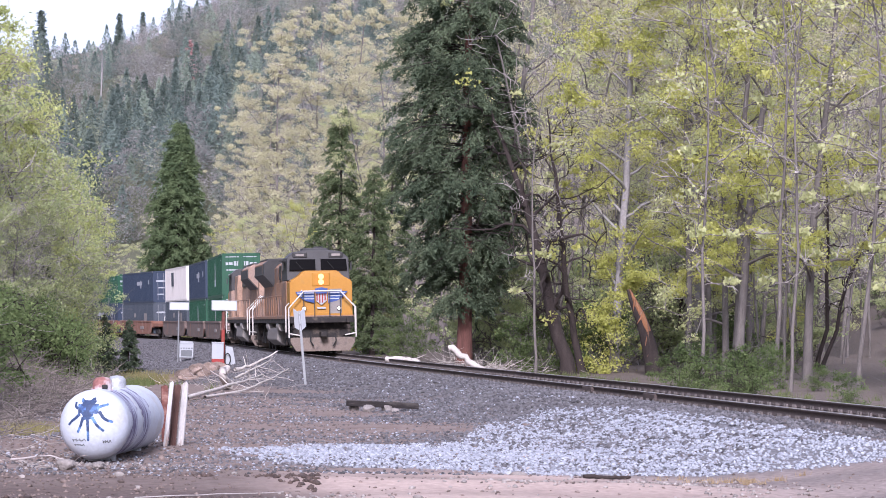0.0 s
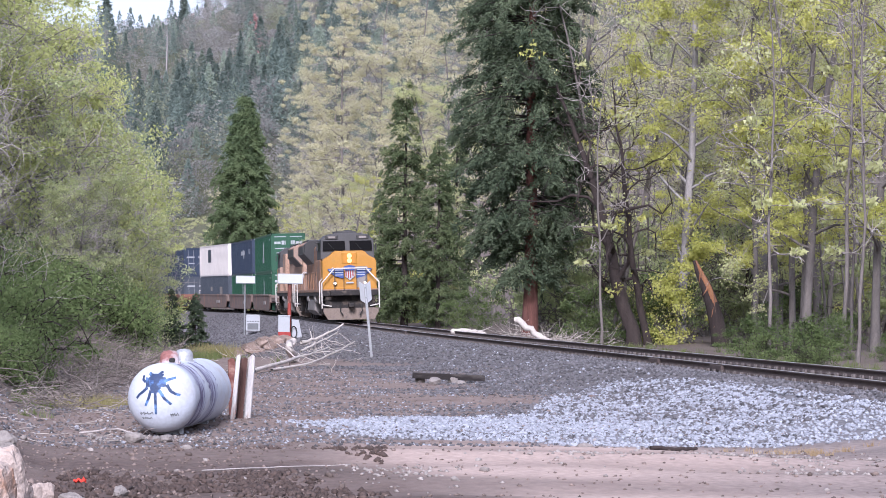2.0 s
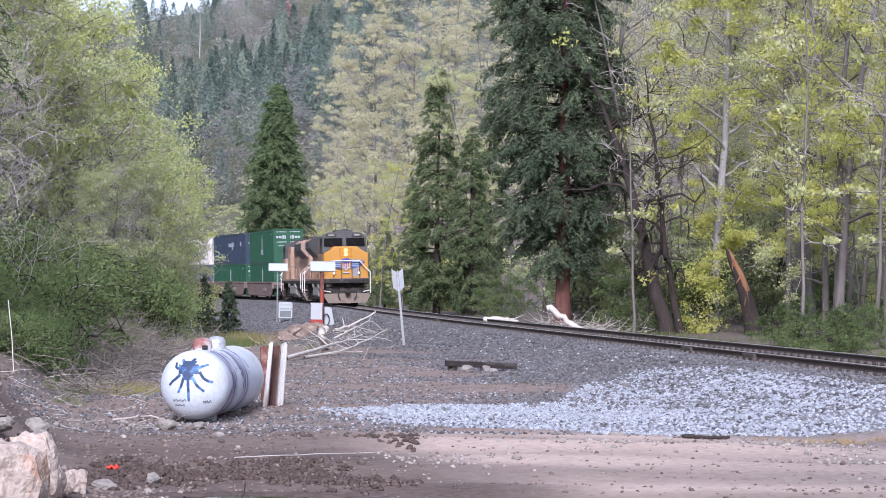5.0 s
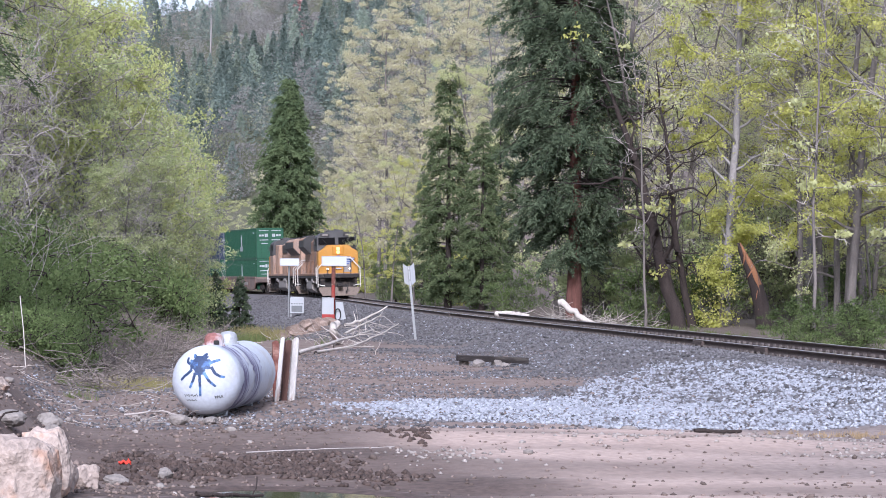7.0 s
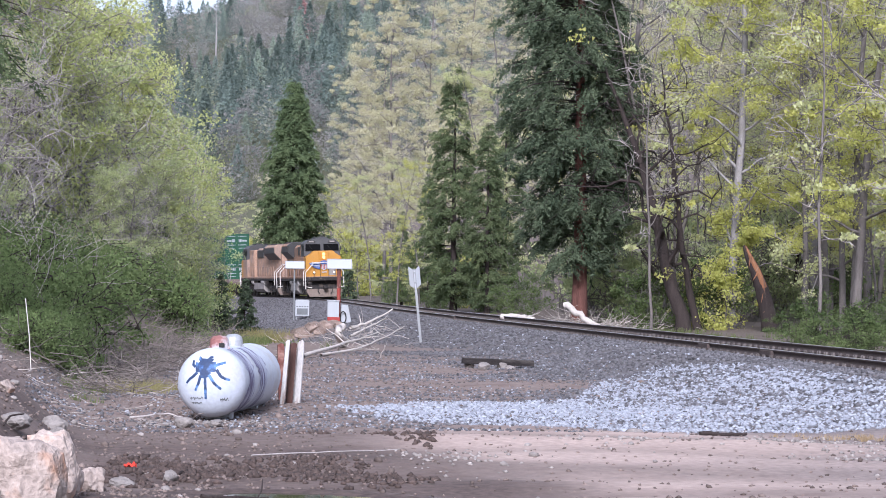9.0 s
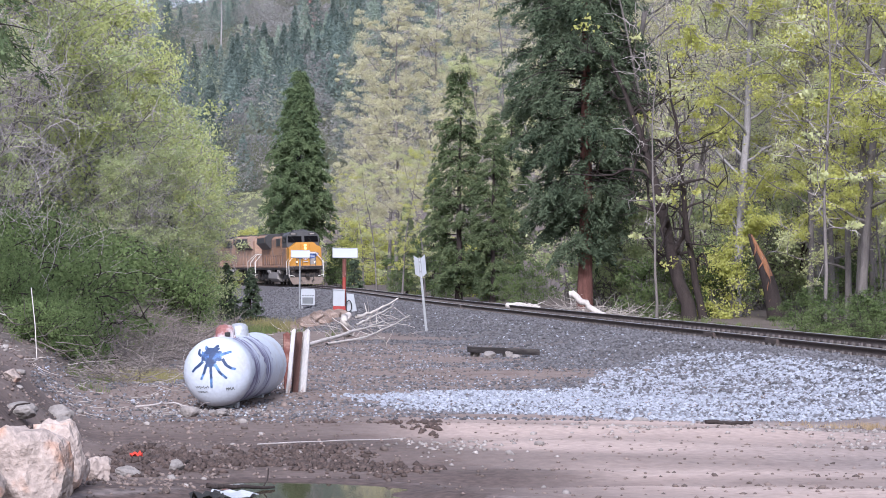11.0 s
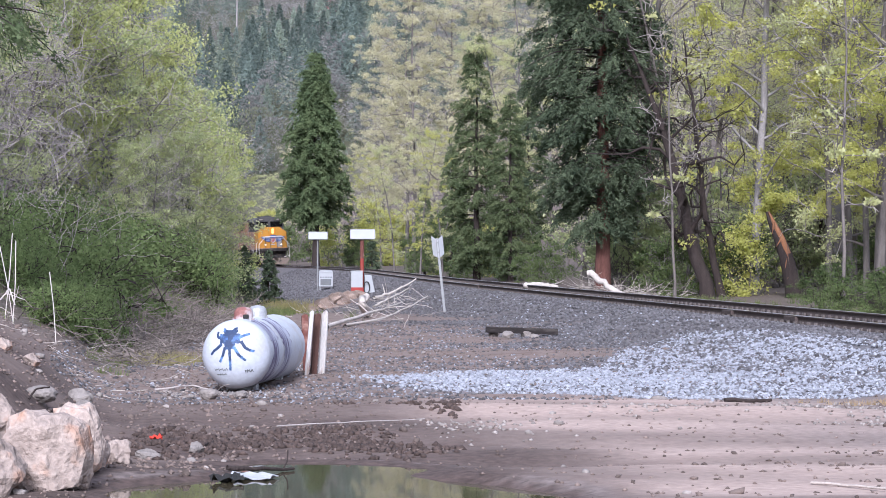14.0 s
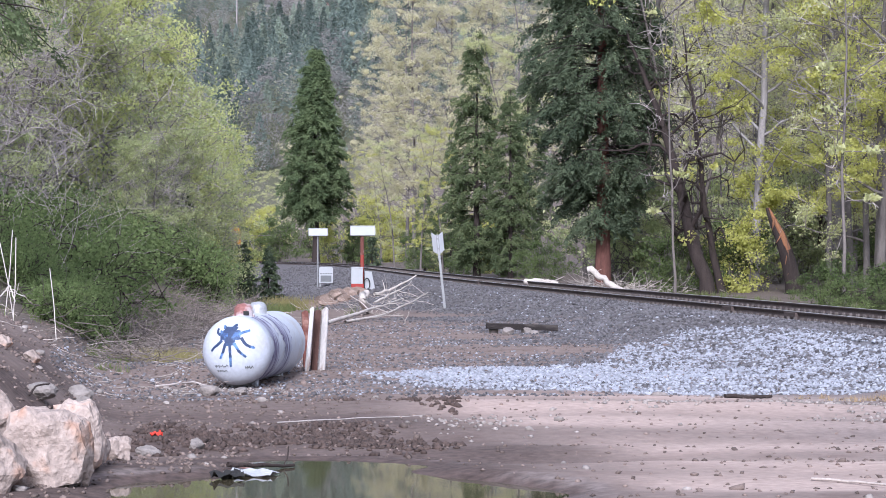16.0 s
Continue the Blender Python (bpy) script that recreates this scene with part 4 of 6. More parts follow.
# ---- trees ----
def broadleaf(name, seed, H, r0, crown, R, n_limb, n_leaf, size, lm, bm_, label, lean=(0, 0), twig_n=5, bend=0.12, up=0.5, category="tree", spread_=0.30, twig_mat=None):
    """A trunk with limbs and twigs, and leaves scattered in clumps round the twig ends."""
    rng = np.random.default_rng(seed)
    root = thing(name, pose(0, 0, 0), label, category)
    d = np.array([lean[0], lean[1], 1.0])
    trunk = wander(rng, (0, 0, -0.3), d / np.linalg.norm(d), H, 12, r0, r0 * 0.12, bend * 0.35, 0.05)
    trunk[0, 3] *= 1.35
    paths, twigs, tips = [trunk], [], []
    for i in range(n_limb):
        f = crown + (0.98 - crown) * (i + rng.uniform(0, 1)) / n_limb
        k = f * 12
        a = trunk[int(k)] + (trunk[min(int(k) + 1, 12)] - trunk[int(k)]) * (k - int(k))
        az = i * 2.4 + rng.uniform(-0.6, 0.6)
        q = (f - crown) / (1 - crown)
        length = R * (0.45 + 0.75 * math.sin(math.pi * (0.15 + 0.8 * q))) * rng.uniform(0.7, 1.15)
        dr = np.array([math.cos(az), math.sin(az), up * rng.uniform(0.5, 1.5)])
        limb = wander(rng, a[:3], dr / np.linalg.norm(dr), length, 6, a[3] * 0.45, 0.012, bend * 1.6, 0.05)
        paths.append(limb)
        for j in range(twig_n):
            b = limb[rng.integers(2, 7)]
            dd = rng.normal(size=3) + (0, 0, 0.3)
            tw = wander(rng, b[:3], dd / np.linalg.norm(dd), length * rng.uniform(0.25, 0.55), 3, min(b[3], 0.022), 0.006, 0.3)
            twigs.append(tw)
            tips.append(tw[1:, :3])
        tips.append(limb[3:, :3])
    v, f = tubes(paths, 7 if H > 10 else 5)
    tr = grid_mesh("trunk", v, f, bm_, root, smooth=True)
    if category in ("bramble", "shrub"):
        tagged(tr, kind="stuff")
    if twigs:
        v, f = tubes(twigs, 3)
        tagged(grid_mesh("branchwork", v, f, twig_mat or bm_, root), kind="stuff")
    if n_leaf:
        tips = np.concatenate(tips)
        n_clump = max(8, min(len(tips), n_leaf // 130))
        pick_ = tips[rng.choice(len(tips), n_clump, replace=False)]
        wide = rng.uniform(0.35, 1.2, n_clump)
        i = rng.integers(0, n_clump, n_leaf)
        c = pick_[i] + rng.normal(size=(n_leaf, 3)) * spread_ * wide[i][:, None] * np.array([1, 1, 0.55])
        v, f = leaf_blades(rng, c, size, droop=0.4)
        tagged(grid_mesh("crown", v, f, lm, root), kind="stuff")
    return root


def conifer(name, seed, H, r0, base, R, whorls, per, n_leaf, size, lm, bm_, label, shape=0.8, droop=0.35, bare=0.25, category="conifer", skew=0.0, low=0.55):
    """A straight trunk, drooping boughs in rings, and sprays along the boughs."""
    rng = np.random.default_rng(seed)
    root = thing(name, pose(0, 0, 0), label, category)
    trunk = np.array([(0.02 * math.sin(k), 0.02 * math.cos(2 * k), -0.4 + (H + 0.4) * k / 10, r0 * (1 - 0.93 * k / 10)) for k in range(11)])
    trunk[0, 3] *= 1.3
    boughs, pts, outs = [], [], []
    for w in range(whorls):
        q = (w + rng.uniform(0, 0.8)) / whorls
        z = base + (H - base) * q
        for k in range(per):
            az = rng.uniform(0, 6.283)
            length = R * ((1 - q) ** shape * 0.95 + 0.05) * min(1, low + 3.2 * q) * rng.uniform(0.62, 1.18) * (1 - skew * math.cos(az))
            dr = np.array([math.cos(az), math.sin(az), 0.12])
            p = wander(rng, (0, 0, z), dr / np.linalg.norm(dr), length, 5, max(0.012, 0.035 * length / 3), 0.006, 0.10, -droop * 0.25)
            boughs.append(p)
            m = max(8, int(n_leaf / (whorls * per) * length / (R * 0.6)))
            k_side = max(3, int(4 + 5 * length / R))
            at = rng.uniform(bare, 1.0, k_side) * 5
            i = np.clip(at.astype(int), 0, 4)
            foot = p[i, :3] + (p[i + 1, :3] - p[i, :3]) * (at - i)[:, None]
            ang = az + rng.choice((-1, 1), k_side) * rng.uniform(0.2, 1.2, k_side)
            reach = np.stack([np.cos(ang), np.sin(ang), -rng.uniform(0.15, 1.1, k_side) * (0.5 + droop)], 1)
            reach *= (R * rng.uniform(0.10, 0.26, k_side) * (1.25 - at / 7))[:, None]
            w_ = rng.integers(0, k_side, m)
            q_ = rng.uniform(0, 1.05, m)[:, None]
            c = foot[w_] + reach[w_] * q_ + rng.normal(size=(m, 3)) * R * 0.028 * (1.3 - q_)
            c[:, 2] -= 0.05 * R * q_[:, 0] ** 2
            pts.append(c)
            outs.append(reach[w_] / (np.linalg.norm(reach[w_], axis=1)[:, None] + 1e-9) * 1.1)
    v, f = tubes([trunk], 12)
    grid_mesh("trunk", v, f, bm_, root, smooth=True)
    v, f = tubes(boughs, 4)
    tagged(grid_mesh("branchwork", v, f, "bark_dark", root), kind="stuff")
    c = np.concatenate(pts)
    v, f = leaf_blades(rng, c, size, long=3.6, out=np.concatenate(outs))
    tagged(grid_mesh("crown", v, f, lm, root), kind="stuff")
    return root


def plant(ob, x, y, turn=0.0, sink=0.05):
    ob.matrix_basis = pose(x, y, land_z(x, y) - sink, 0, 0, turn)
    return ob


def again(ob, x, y, turn, scale=1.0):
    c = copy_thing(ob, pose(x, y, land_z(x, y) - 0.05, 0, 0, turn))
    c.scale = (scale, scale, scale)
    return c


# the large cedar beyond the rails, and the far one
plant(conifer("cedar_tree", 11, 25.0, 0.31, 3.0, 3.8, 60, 11, 210000, 0.055, "leaf_cedar", "bark_red", "tall dark green cedar with reddish fibrous trunk", shape=0.5, droop=0.5, bare=0.25, skew=0.12, low=0.36), 6.45, 97)
plant(conifer("cedar_tree", 12, 21.6, 0.38, 5.0, 4.4, 54, 10, 100000, 0.10, "leaf_cedar_warm", "bark_dark", "conical green cedar beside the far curve", shape=0.75, droop=0.3), -12.5, 236)
CN = plant(conifer("conifer", 13, 15.5, 0.22, 0.8, 2.6, 36, 9, 52000, 0.06, "leaf_mid", "bark_dark", "dark green conifer among broadleaf trees", shape=0.6), 2.1, 150)
plant(conifer("conifer", 14, 3.0, 0.05, 0.2, 1.0, 14, 6, 4000, 0.06, "leaf_cedar", "bark_dark", "small young conifer beside the track"), -5.6, 190)
for x, y, s in ((-8.6, 104, 1.1), (-7.6, 105, 1.0), (-9.6, 101, 1.2), (-8.2, 99, 0.7)):
    plant(conifer("sapling", 15 + int(10 * s), 2.6 * s, 0.05, 0.1, 0.75, 20, 8, 9000, 0.042, "leaf_cedar", "bark_dark", "dark young conifer on the slope below the track", category="sapling"), x, y)

# the first two are added dark foliage, making the dark hollow in the thicket
for x, y, turn, s in ((-9.1, 84, 70, 0.27), (-9.6, 86, 20, 0.3), (4.1, 146, 40, 0.75), (0.6, 172, 100, 0.62), (-1.4, 186, 10, 0.48), (5.6, 158, 200, 0.85)):
    again(CN, x, y, turn, s)

# trees of the wood beyond the rails
plant(broadleaf("cottonwood_tree", 21, 24, 0.21, 0.12, 3.1, 34, 40000, 0.075, "leaf_lime", "bark_pale", "tall pale-barked tree with fresh lime leaves", twig_n=6), 12.3, 95)
plant(broadleaf("cottonwood_tree", 22, 26, 0.25, 0.35, 2.6, 20, 10000, 0.075, "leaf_lime", "bark_pale", "tall pale-barked tree with sparse leaves", twig_n=7, twig_mat="twig"), 16.1, 97)
plant(broadleaf("oak_tree", 23, 12, 0.30, 0.15, 3.0, 22, 250, 0.12, "leaf_lime", "bark_dark", "dark leaning tree with crooked bare limbs", lean=(-0.13, 0), bend=0.34, twig_n=8), 10.2, 92.5)
plant(broadleaf("oak_tree", 24, 11, 0.17, 0.2, 2.6, 18, 200, 0.12, "leaf_lime", "bark_dark", "dark leaning tree with crooked bare limbs", lean=(-0.35, 0.1), bend=0.3, twig_n=8), 11.0, 94)
A = plant(broadleaf("woodland_tree", 31, 22, 0.16, 0.15, 3.2, 26, 20000, 0.065, "leaf_lime", "bark_grey", "slender grey tree with yellow-green spring leaves", twig_n=7, twig_mat="twig"), 19.5, 104)
B = plant(broadleaf("woodland_tree", 32, 25, 0.18, 0.2, 3.6, 26, 16000, 0.075, "leaf_pale", "bark_grey", "slender grey tree with thin pale leaves", twig_n=9, twig_mat="twig"), 9.0, 122)
C = plant(broadleaf("woodland_tree", 33, 20, 0.14, 0.1, 3.4, 24, 18000, 0.065, "leaf_spring", "bark_grey", "slender grey tree with yellow-green spring leaves", twig_n=8, twig_mat="twig"), 14.5, 112)
D = plant(broadleaf("woodland_tree", 34, 27, 0.2, 0.15, 4.2, 34, 30000, 0.10, "leaf_pale", "bark_grey", "large half-bare tree with pale yellow leaves", twig_n=18, twig_mat="twig"), -2.5, 205)
rng = np.random.default_rng(77)
for k in range(30):
    y = rng.uniform(104, 200)
    b = rng.uniform(0.045, 0.26) if y > 140 else rng.uniform(0.075, 0.26)
    again((A, B, C, B)[k % 4], b * y, y, rng.uniform(0, 360), rng.uniform(0.85, 1.25))
for x, y, s, src in ((0.5, 195, 1.0, D), (3.5, 180, 0.95, D), (6.5, 170, 0.9, B), (-3.5, 232, 1.0, D), (-6.5, 262, 0.9, D), (5.0, 150, 0.8, C), (0.0, 168, 0.55, C), (-3.6, 178, 0.5, C), (-5.5, 215, 0.5, A), (-9, 262, 0.55, A), (9, 205, 1.2, B), (3, 235, 1.2, B), (-1.5, 160, 0.45, A), (-14, 300, 0.6, B), (-19, 300, 0.6, B), (-24, 305, 0.6, C), (-10, 300, 0.8, B)):
    again(src, x, y, rng.uniform(0, 360), s)

# the wood's edge where the rails come nearest
for k in range(18):
    y = rng.uniform(62, 100)
    x = float(track_x(y)) + rng.uniform(5.5, 15)
    if x / y < 0.155:
        continue
    again((A, C, B)[k % 3], x, y, rng.uniform(0, 360), rng.uniform(0.7, 1.05))

# slim leafless poles between the larger trees
PO = plant(broadleaf("slim_tree", 35, 13, 0.06, 0.25, 1.5, 22, 500, 0.10, "leaf_spring", "bark_grey", "slim grey leafless tree in the wood", twig_n=7, bend=0.16, twig_mat="twig"), 17.2, 90)
PL = plant(broadleaf("slim_tree", 36, 15, 0.075, 0.3, 1.7, 20, 300, 0.10, "leaf_spring", "bark_grey", "slim grey leafless tree leaning in the wood", twig_n=8, bend=0.2, lean=(-0.18, 0), twig_mat="twig"), 18.0, 96)
PD = plant(broadleaf("slim_tree", 37, 12, 0.09, 0.2, 1.8, 20, 300, 0.10, "leaf_spring", "bark_dark", "dark leaning leafless tree in the wood", twig_n=8, bend=0.3, lean=(0.25, 0), twig_mat="twig"), 20.5, 95)
for k in range(34):
    y = rng.uniform(64, 125)
    x = float(track_x(y)) + rng.uniform(5, 18)
    if x / y > 0.092 and not (0.10 < x / y < 0.165 and y < 96):
        again(PO if y < 90 else (PO, PL, PO, PD)[k % 4], x, y, rng.uniform(0, 360), rng.uniform(0.8, 1.35))

for k in range(26):
    y = rng.uniform(100, 150)
    again(PO, rng.uniform(0.115, 0.25) * y, y, rng.uniform(0, 360), rng.uniform(0.9, 1.5))

# understory deep in the wood
SG = plant(broadleaf("shrub", 44, 3.2, 0.03, 0.03, 1.6, 26, 2600, 0.08, "leaf_olive", "bark_grey", "grey-green half-bare shrub deep in the wood", twig_n=9, bend=0.3, category="shrub", twig_mat="twig_brown"), 14.0, 108)
for k in range(46):
    y = rng.uniform(100, 150)
    again(SG, rng.uniform(0.05, 0.25) * y + 1.0, y, rng.uniform(0, 360), rng.uniform(0.8, 1.9))

# grey bare trees round the far curve
for k in range(24):
    y = rng.uniform(268, 345)
    x = rng.uniform(-0.085, -0.012) * y
    again((PO, PL, PO, C)[k % 4], x, y, rng.uniform(0, 360), rng.uniform(0.7, 1.1) * (0.6 if k % 4 == 3 else 1))

# undergrowth beyond the rails
SH = plant(broadleaf("shrub", 41, 2.6, 0.03, 0.03, 1.3, 20, 3000, 0.07, "leaf_shrub", "bark_grey", "low green shrub at the wood's edge", twig_n=5, bend=0.3, category="shrub"), 8.6, 95)
SD = plant(broadleaf("shrub", 43, 2.4, 0.03, 0.03, 1.2, 20, 3000, 0.065, "leaf_shrub", "bark_dark", "dark green shrub in the shade of the wood", twig_n=5, bend=0.3, category="shrub"), 15.8, 88)
SL = plant(broadleaf("shrub", 42, 3.4, 0.03, 0.03, 1.3, 22, 4000, 0.075, "leaf_lime", "bark_grey", "lime green leafy shrub at the wood's edge", twig_n=5, bend=0.3, category="shrub"), 11.9, 94)
for k in range(22):
    y = rng.uniform(50, 90)
    x = float(track_x(y)) + 4.6 + rng.uniform(0, 1) ** 2 * 8
    if x / y > 0.15:
        again((SH, SD, SD)[k % 3], x, y, rng.uniform(0, 360), rng.uniform(0.3, 0.7))
for k in range(44):
    y = rng.uniform(88, 200)
    x = float(track_x(y)) + rng.uniform(5.0, 9.0) + rng.uniform(0, 0.12) * y * (k % 3)
    again((SH, SD, SD, SH, SH, SD)[k % 6] if k % 11 else SL, x, y, rng.uniform(0, 360), rng.uniform(0.6, 1.3))

for k in range(36):
    y = rng.uniform(235, 310)
    x = float(track_x(y)) + rng.uniform(7, 28)
    again((SH, SL, SD)[k % 3], x, y, rng.uniform(0, 360), rng.uniform(1.3, 2.3))

# the thicket on the near bank
T1 = plant(broadleaf("thicket_tree", 51, 8.5, 0.10, 0.05, 2.7, 40, 19000, 0.07, "leaf_olive", "bark_grey", "dense olive green broadleaf tree on the bank", twig_n=14, bend=0.25, twig_mat="twig", spread_=0.34), -10.2, 97)
T2 = plant(broadleaf("thicket_tree", 52, 9.0, 0.10, 0.05, 2.6, 40, 19000, 0.07, "leaf_thicket", "bark_grey", "yellow-green spring tree on the bank", twig_n=14, bend=0.25, twig_mat="twig", spread_=0.34), -10.4, 86)
T3 = plant(broadleaf("thicket_tree", 53, 8.0, 0.09, 0.05, 2.8, 38, 7000, 0.05, "leaf_olive", "bark_grey", "grey leafless tangle of branches on the bank", twig_n=20, bend=0.3, twig_mat="twig"), -11.5, 62)
for x, y, s, src in ((-10.6, 77, 0.95, T1), (-11.6, 70, 1.05, T2), (-10.3, 58, 0.7, T3), (-12.0, 62, 1.15, T2), (-12.4, 78, 1.2, T2), (-10.9, 53, 0.75, T1), (-9.3, 82, 0.6, T1), (-9.7, 92, 0.72, T2), (-12.0, 104, 1.0, T1), (-12.6, 92, 1.2, T2), (-11.2, 112, 0.95, T2), (-12.4, 120, 1.0, T1), (-9.8, 49, 0.6, T3), (-10.8, 47, 0.85, T3), (-9.9, 103, 0.66, T1), (-8.9, 66, 0.42, T1), (-9.0, 74, 0.5, T3), (-13.5, 66, 1.3, T2), (-10.4, 110, 0.75, T2)):
    again(src, x, y, rng.uniform(0, 360), s)
BR = plant(broadleaf("bramble", 54, 1.2, 0.02, 0.02, 1.1, 18, 4200, 0.042, "leaf_bank", "bark_dark", "low green bramble covering the bank", twig_n=4, bend=0.4, category="bramble", spread_=0.3), -8.4, 62)
for k in range(104):
    y = rng.uniform(38.8, 49) if k % 2 else rng.uniform(48, 100)
    x = float(bank_foot(y)) - (rng.uniform(0.7, 3.0) if y < 48 else rng.uniform(1.3, 4.4) if y < 68 else rng.uniform(0.7, 3.4))
    again(BR, x, y, rng.uniform(0, 360), rng.uniform(0.35, 0.7) if y < 48 else rng.uniform(0.7, 1.4))
# a dark bough that hangs in from a conifer standing beside the view
OV = plant(conifer("conifer", 55, 11, 0.2, 3.7, 2.9, 14, 7, 24000, 0.032, "leaf_cedar_warm", "bark_dark", "dark conifer reaching over the bank", shape=0.3, droop=0.6), -7.75, 36.5)


# ---- far slope ----
def far_woods():
    rng = np.random.default_rng(91)
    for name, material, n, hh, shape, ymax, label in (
            ("far_conifers", "leaf_hazy_dark", 330, (9, 18), 0, 730, "dark conifers covering the far mountainside"),
            ("far_green_trees", "leaf_hazy", 300, (7, 15), 0, 760, "grey-green conifers mixed on the far mountainside"),
            ("far_bare_trees", "leaf_hazy_grey", 330, (5, 10), 1, 800, "greyish leafless trees on the far mountainside"),
            ("far_yellow_trees", "leaf_hazy_olive", 80, (4, 9), 1, 800, "olive spring trees on the far mountainside"),
            ("ridge_shrubs", "leaf_hazy_brown", 560, (2.5, 5), 1, 985, "brown leafless shrubs along the ridge")):
        c_all, s_all, o_all, t_all = [], [], [], []
        for k in range(n):
            y = rng.uniform(700 if ymax > 900 else 380, ymax)
            x = rng.uniform(-0.165, 0.035) * y
            high = rng.uniform(*hh)
            if shape == 0 and rough(x, y, 0.03) < -0.7:
                continue
            m = (1100 if y < 600 else 650) if ymax < 900 else 240
            q = rng.uniform(0, 1, m) ** 0.8
            az = rng.uniform(0, 6.283, m)
            if shape == 0:
                slim = rng.uniform(0.24, 0.36)
                r = high * slim * (1.03 - q) * np.sqrt(rng.uniform(0.2, 1, m)) * (0.65 + 0.55 * ((q * high / 1.8) % 1))
            else:
                r = high * 0.45 * np.sqrt(np.clip(1 - (2 * q - 1.05) ** 2, 0.02, 1)) * np.sqrt(rng.uniform(0, 1, m)) * (1 + 0.3 * np.sin(3 * az + k))
            z0 = land_z(x, y)
            c_all.append(np.stack([x + r * np.cos(az), y + r * np.sin(az), z0 + high * (0.04 + 0.96 * q)], 1))
            s_all.append(np.full(m, (0.085 + 0.011 * high) * (1.0 if shape == 0 else 1.1)))
            # mostly above 1: part of the painted haze, besides each tree's own tone
            t_all.append(np.full(m, rng.uniform(0.85, 1.5)))
            o_all.append(np.stack([np.cos(az) * 0.9, np.sin(az) * 0.9, np.full(m, -0.25 if shape == 0 else 0.4)], 1))
        c, s = np.concatenate(c_all), np.concatenate(s_all)
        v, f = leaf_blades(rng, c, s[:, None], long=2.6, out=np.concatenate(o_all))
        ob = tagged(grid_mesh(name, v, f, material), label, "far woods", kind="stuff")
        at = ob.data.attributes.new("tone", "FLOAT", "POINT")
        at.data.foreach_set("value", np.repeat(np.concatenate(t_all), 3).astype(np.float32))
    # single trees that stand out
    for x, y, h, m_, lab in ((-29.5, 590, 12, "leaf_dead", "pinkish brown dead conifer on the far slope"), (-99, 890, 19, "leaf_hazy_ridge", "lone dark conifer on the ridge"),
                             (-68, 860, 13, "leaf_hazy_ridge", "dark conifer on the ridge"), (-60, 865, 11, "leaf_hazy_ridge", "dark conifer on the ridge")):
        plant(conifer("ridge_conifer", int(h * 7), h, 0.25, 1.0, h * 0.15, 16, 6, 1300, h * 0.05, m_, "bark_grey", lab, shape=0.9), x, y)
    rng2 = np.random.default_rng(6)
    for x, y, h in ((-55, 640, 15), (-62, 560, 14), (-85, 640, 14), (-20, 600, 16)):
        root = plant(thing("dead_tree", pose(0, 0, 0), "bare pale dead trunk on the far slope", "dead tree"), x, y)
        v, f = tubes([np.array([(0, 0, 0, 0.3), (0.1, 0, h * 0.6, 0.22), (0, 0, h, 0.06)])] + [wander(rng2, (0, 0, h * q), (math.cos(q * 40), math.sin(q * 40), 0.2), 1.6, 3, 0.06, 0.02, 0.2) for q in np.linspace(0.4, 0.9, 9)], 5)
        grid_mesh("trunk", v, f, "bark_pale", root)


far_woods()


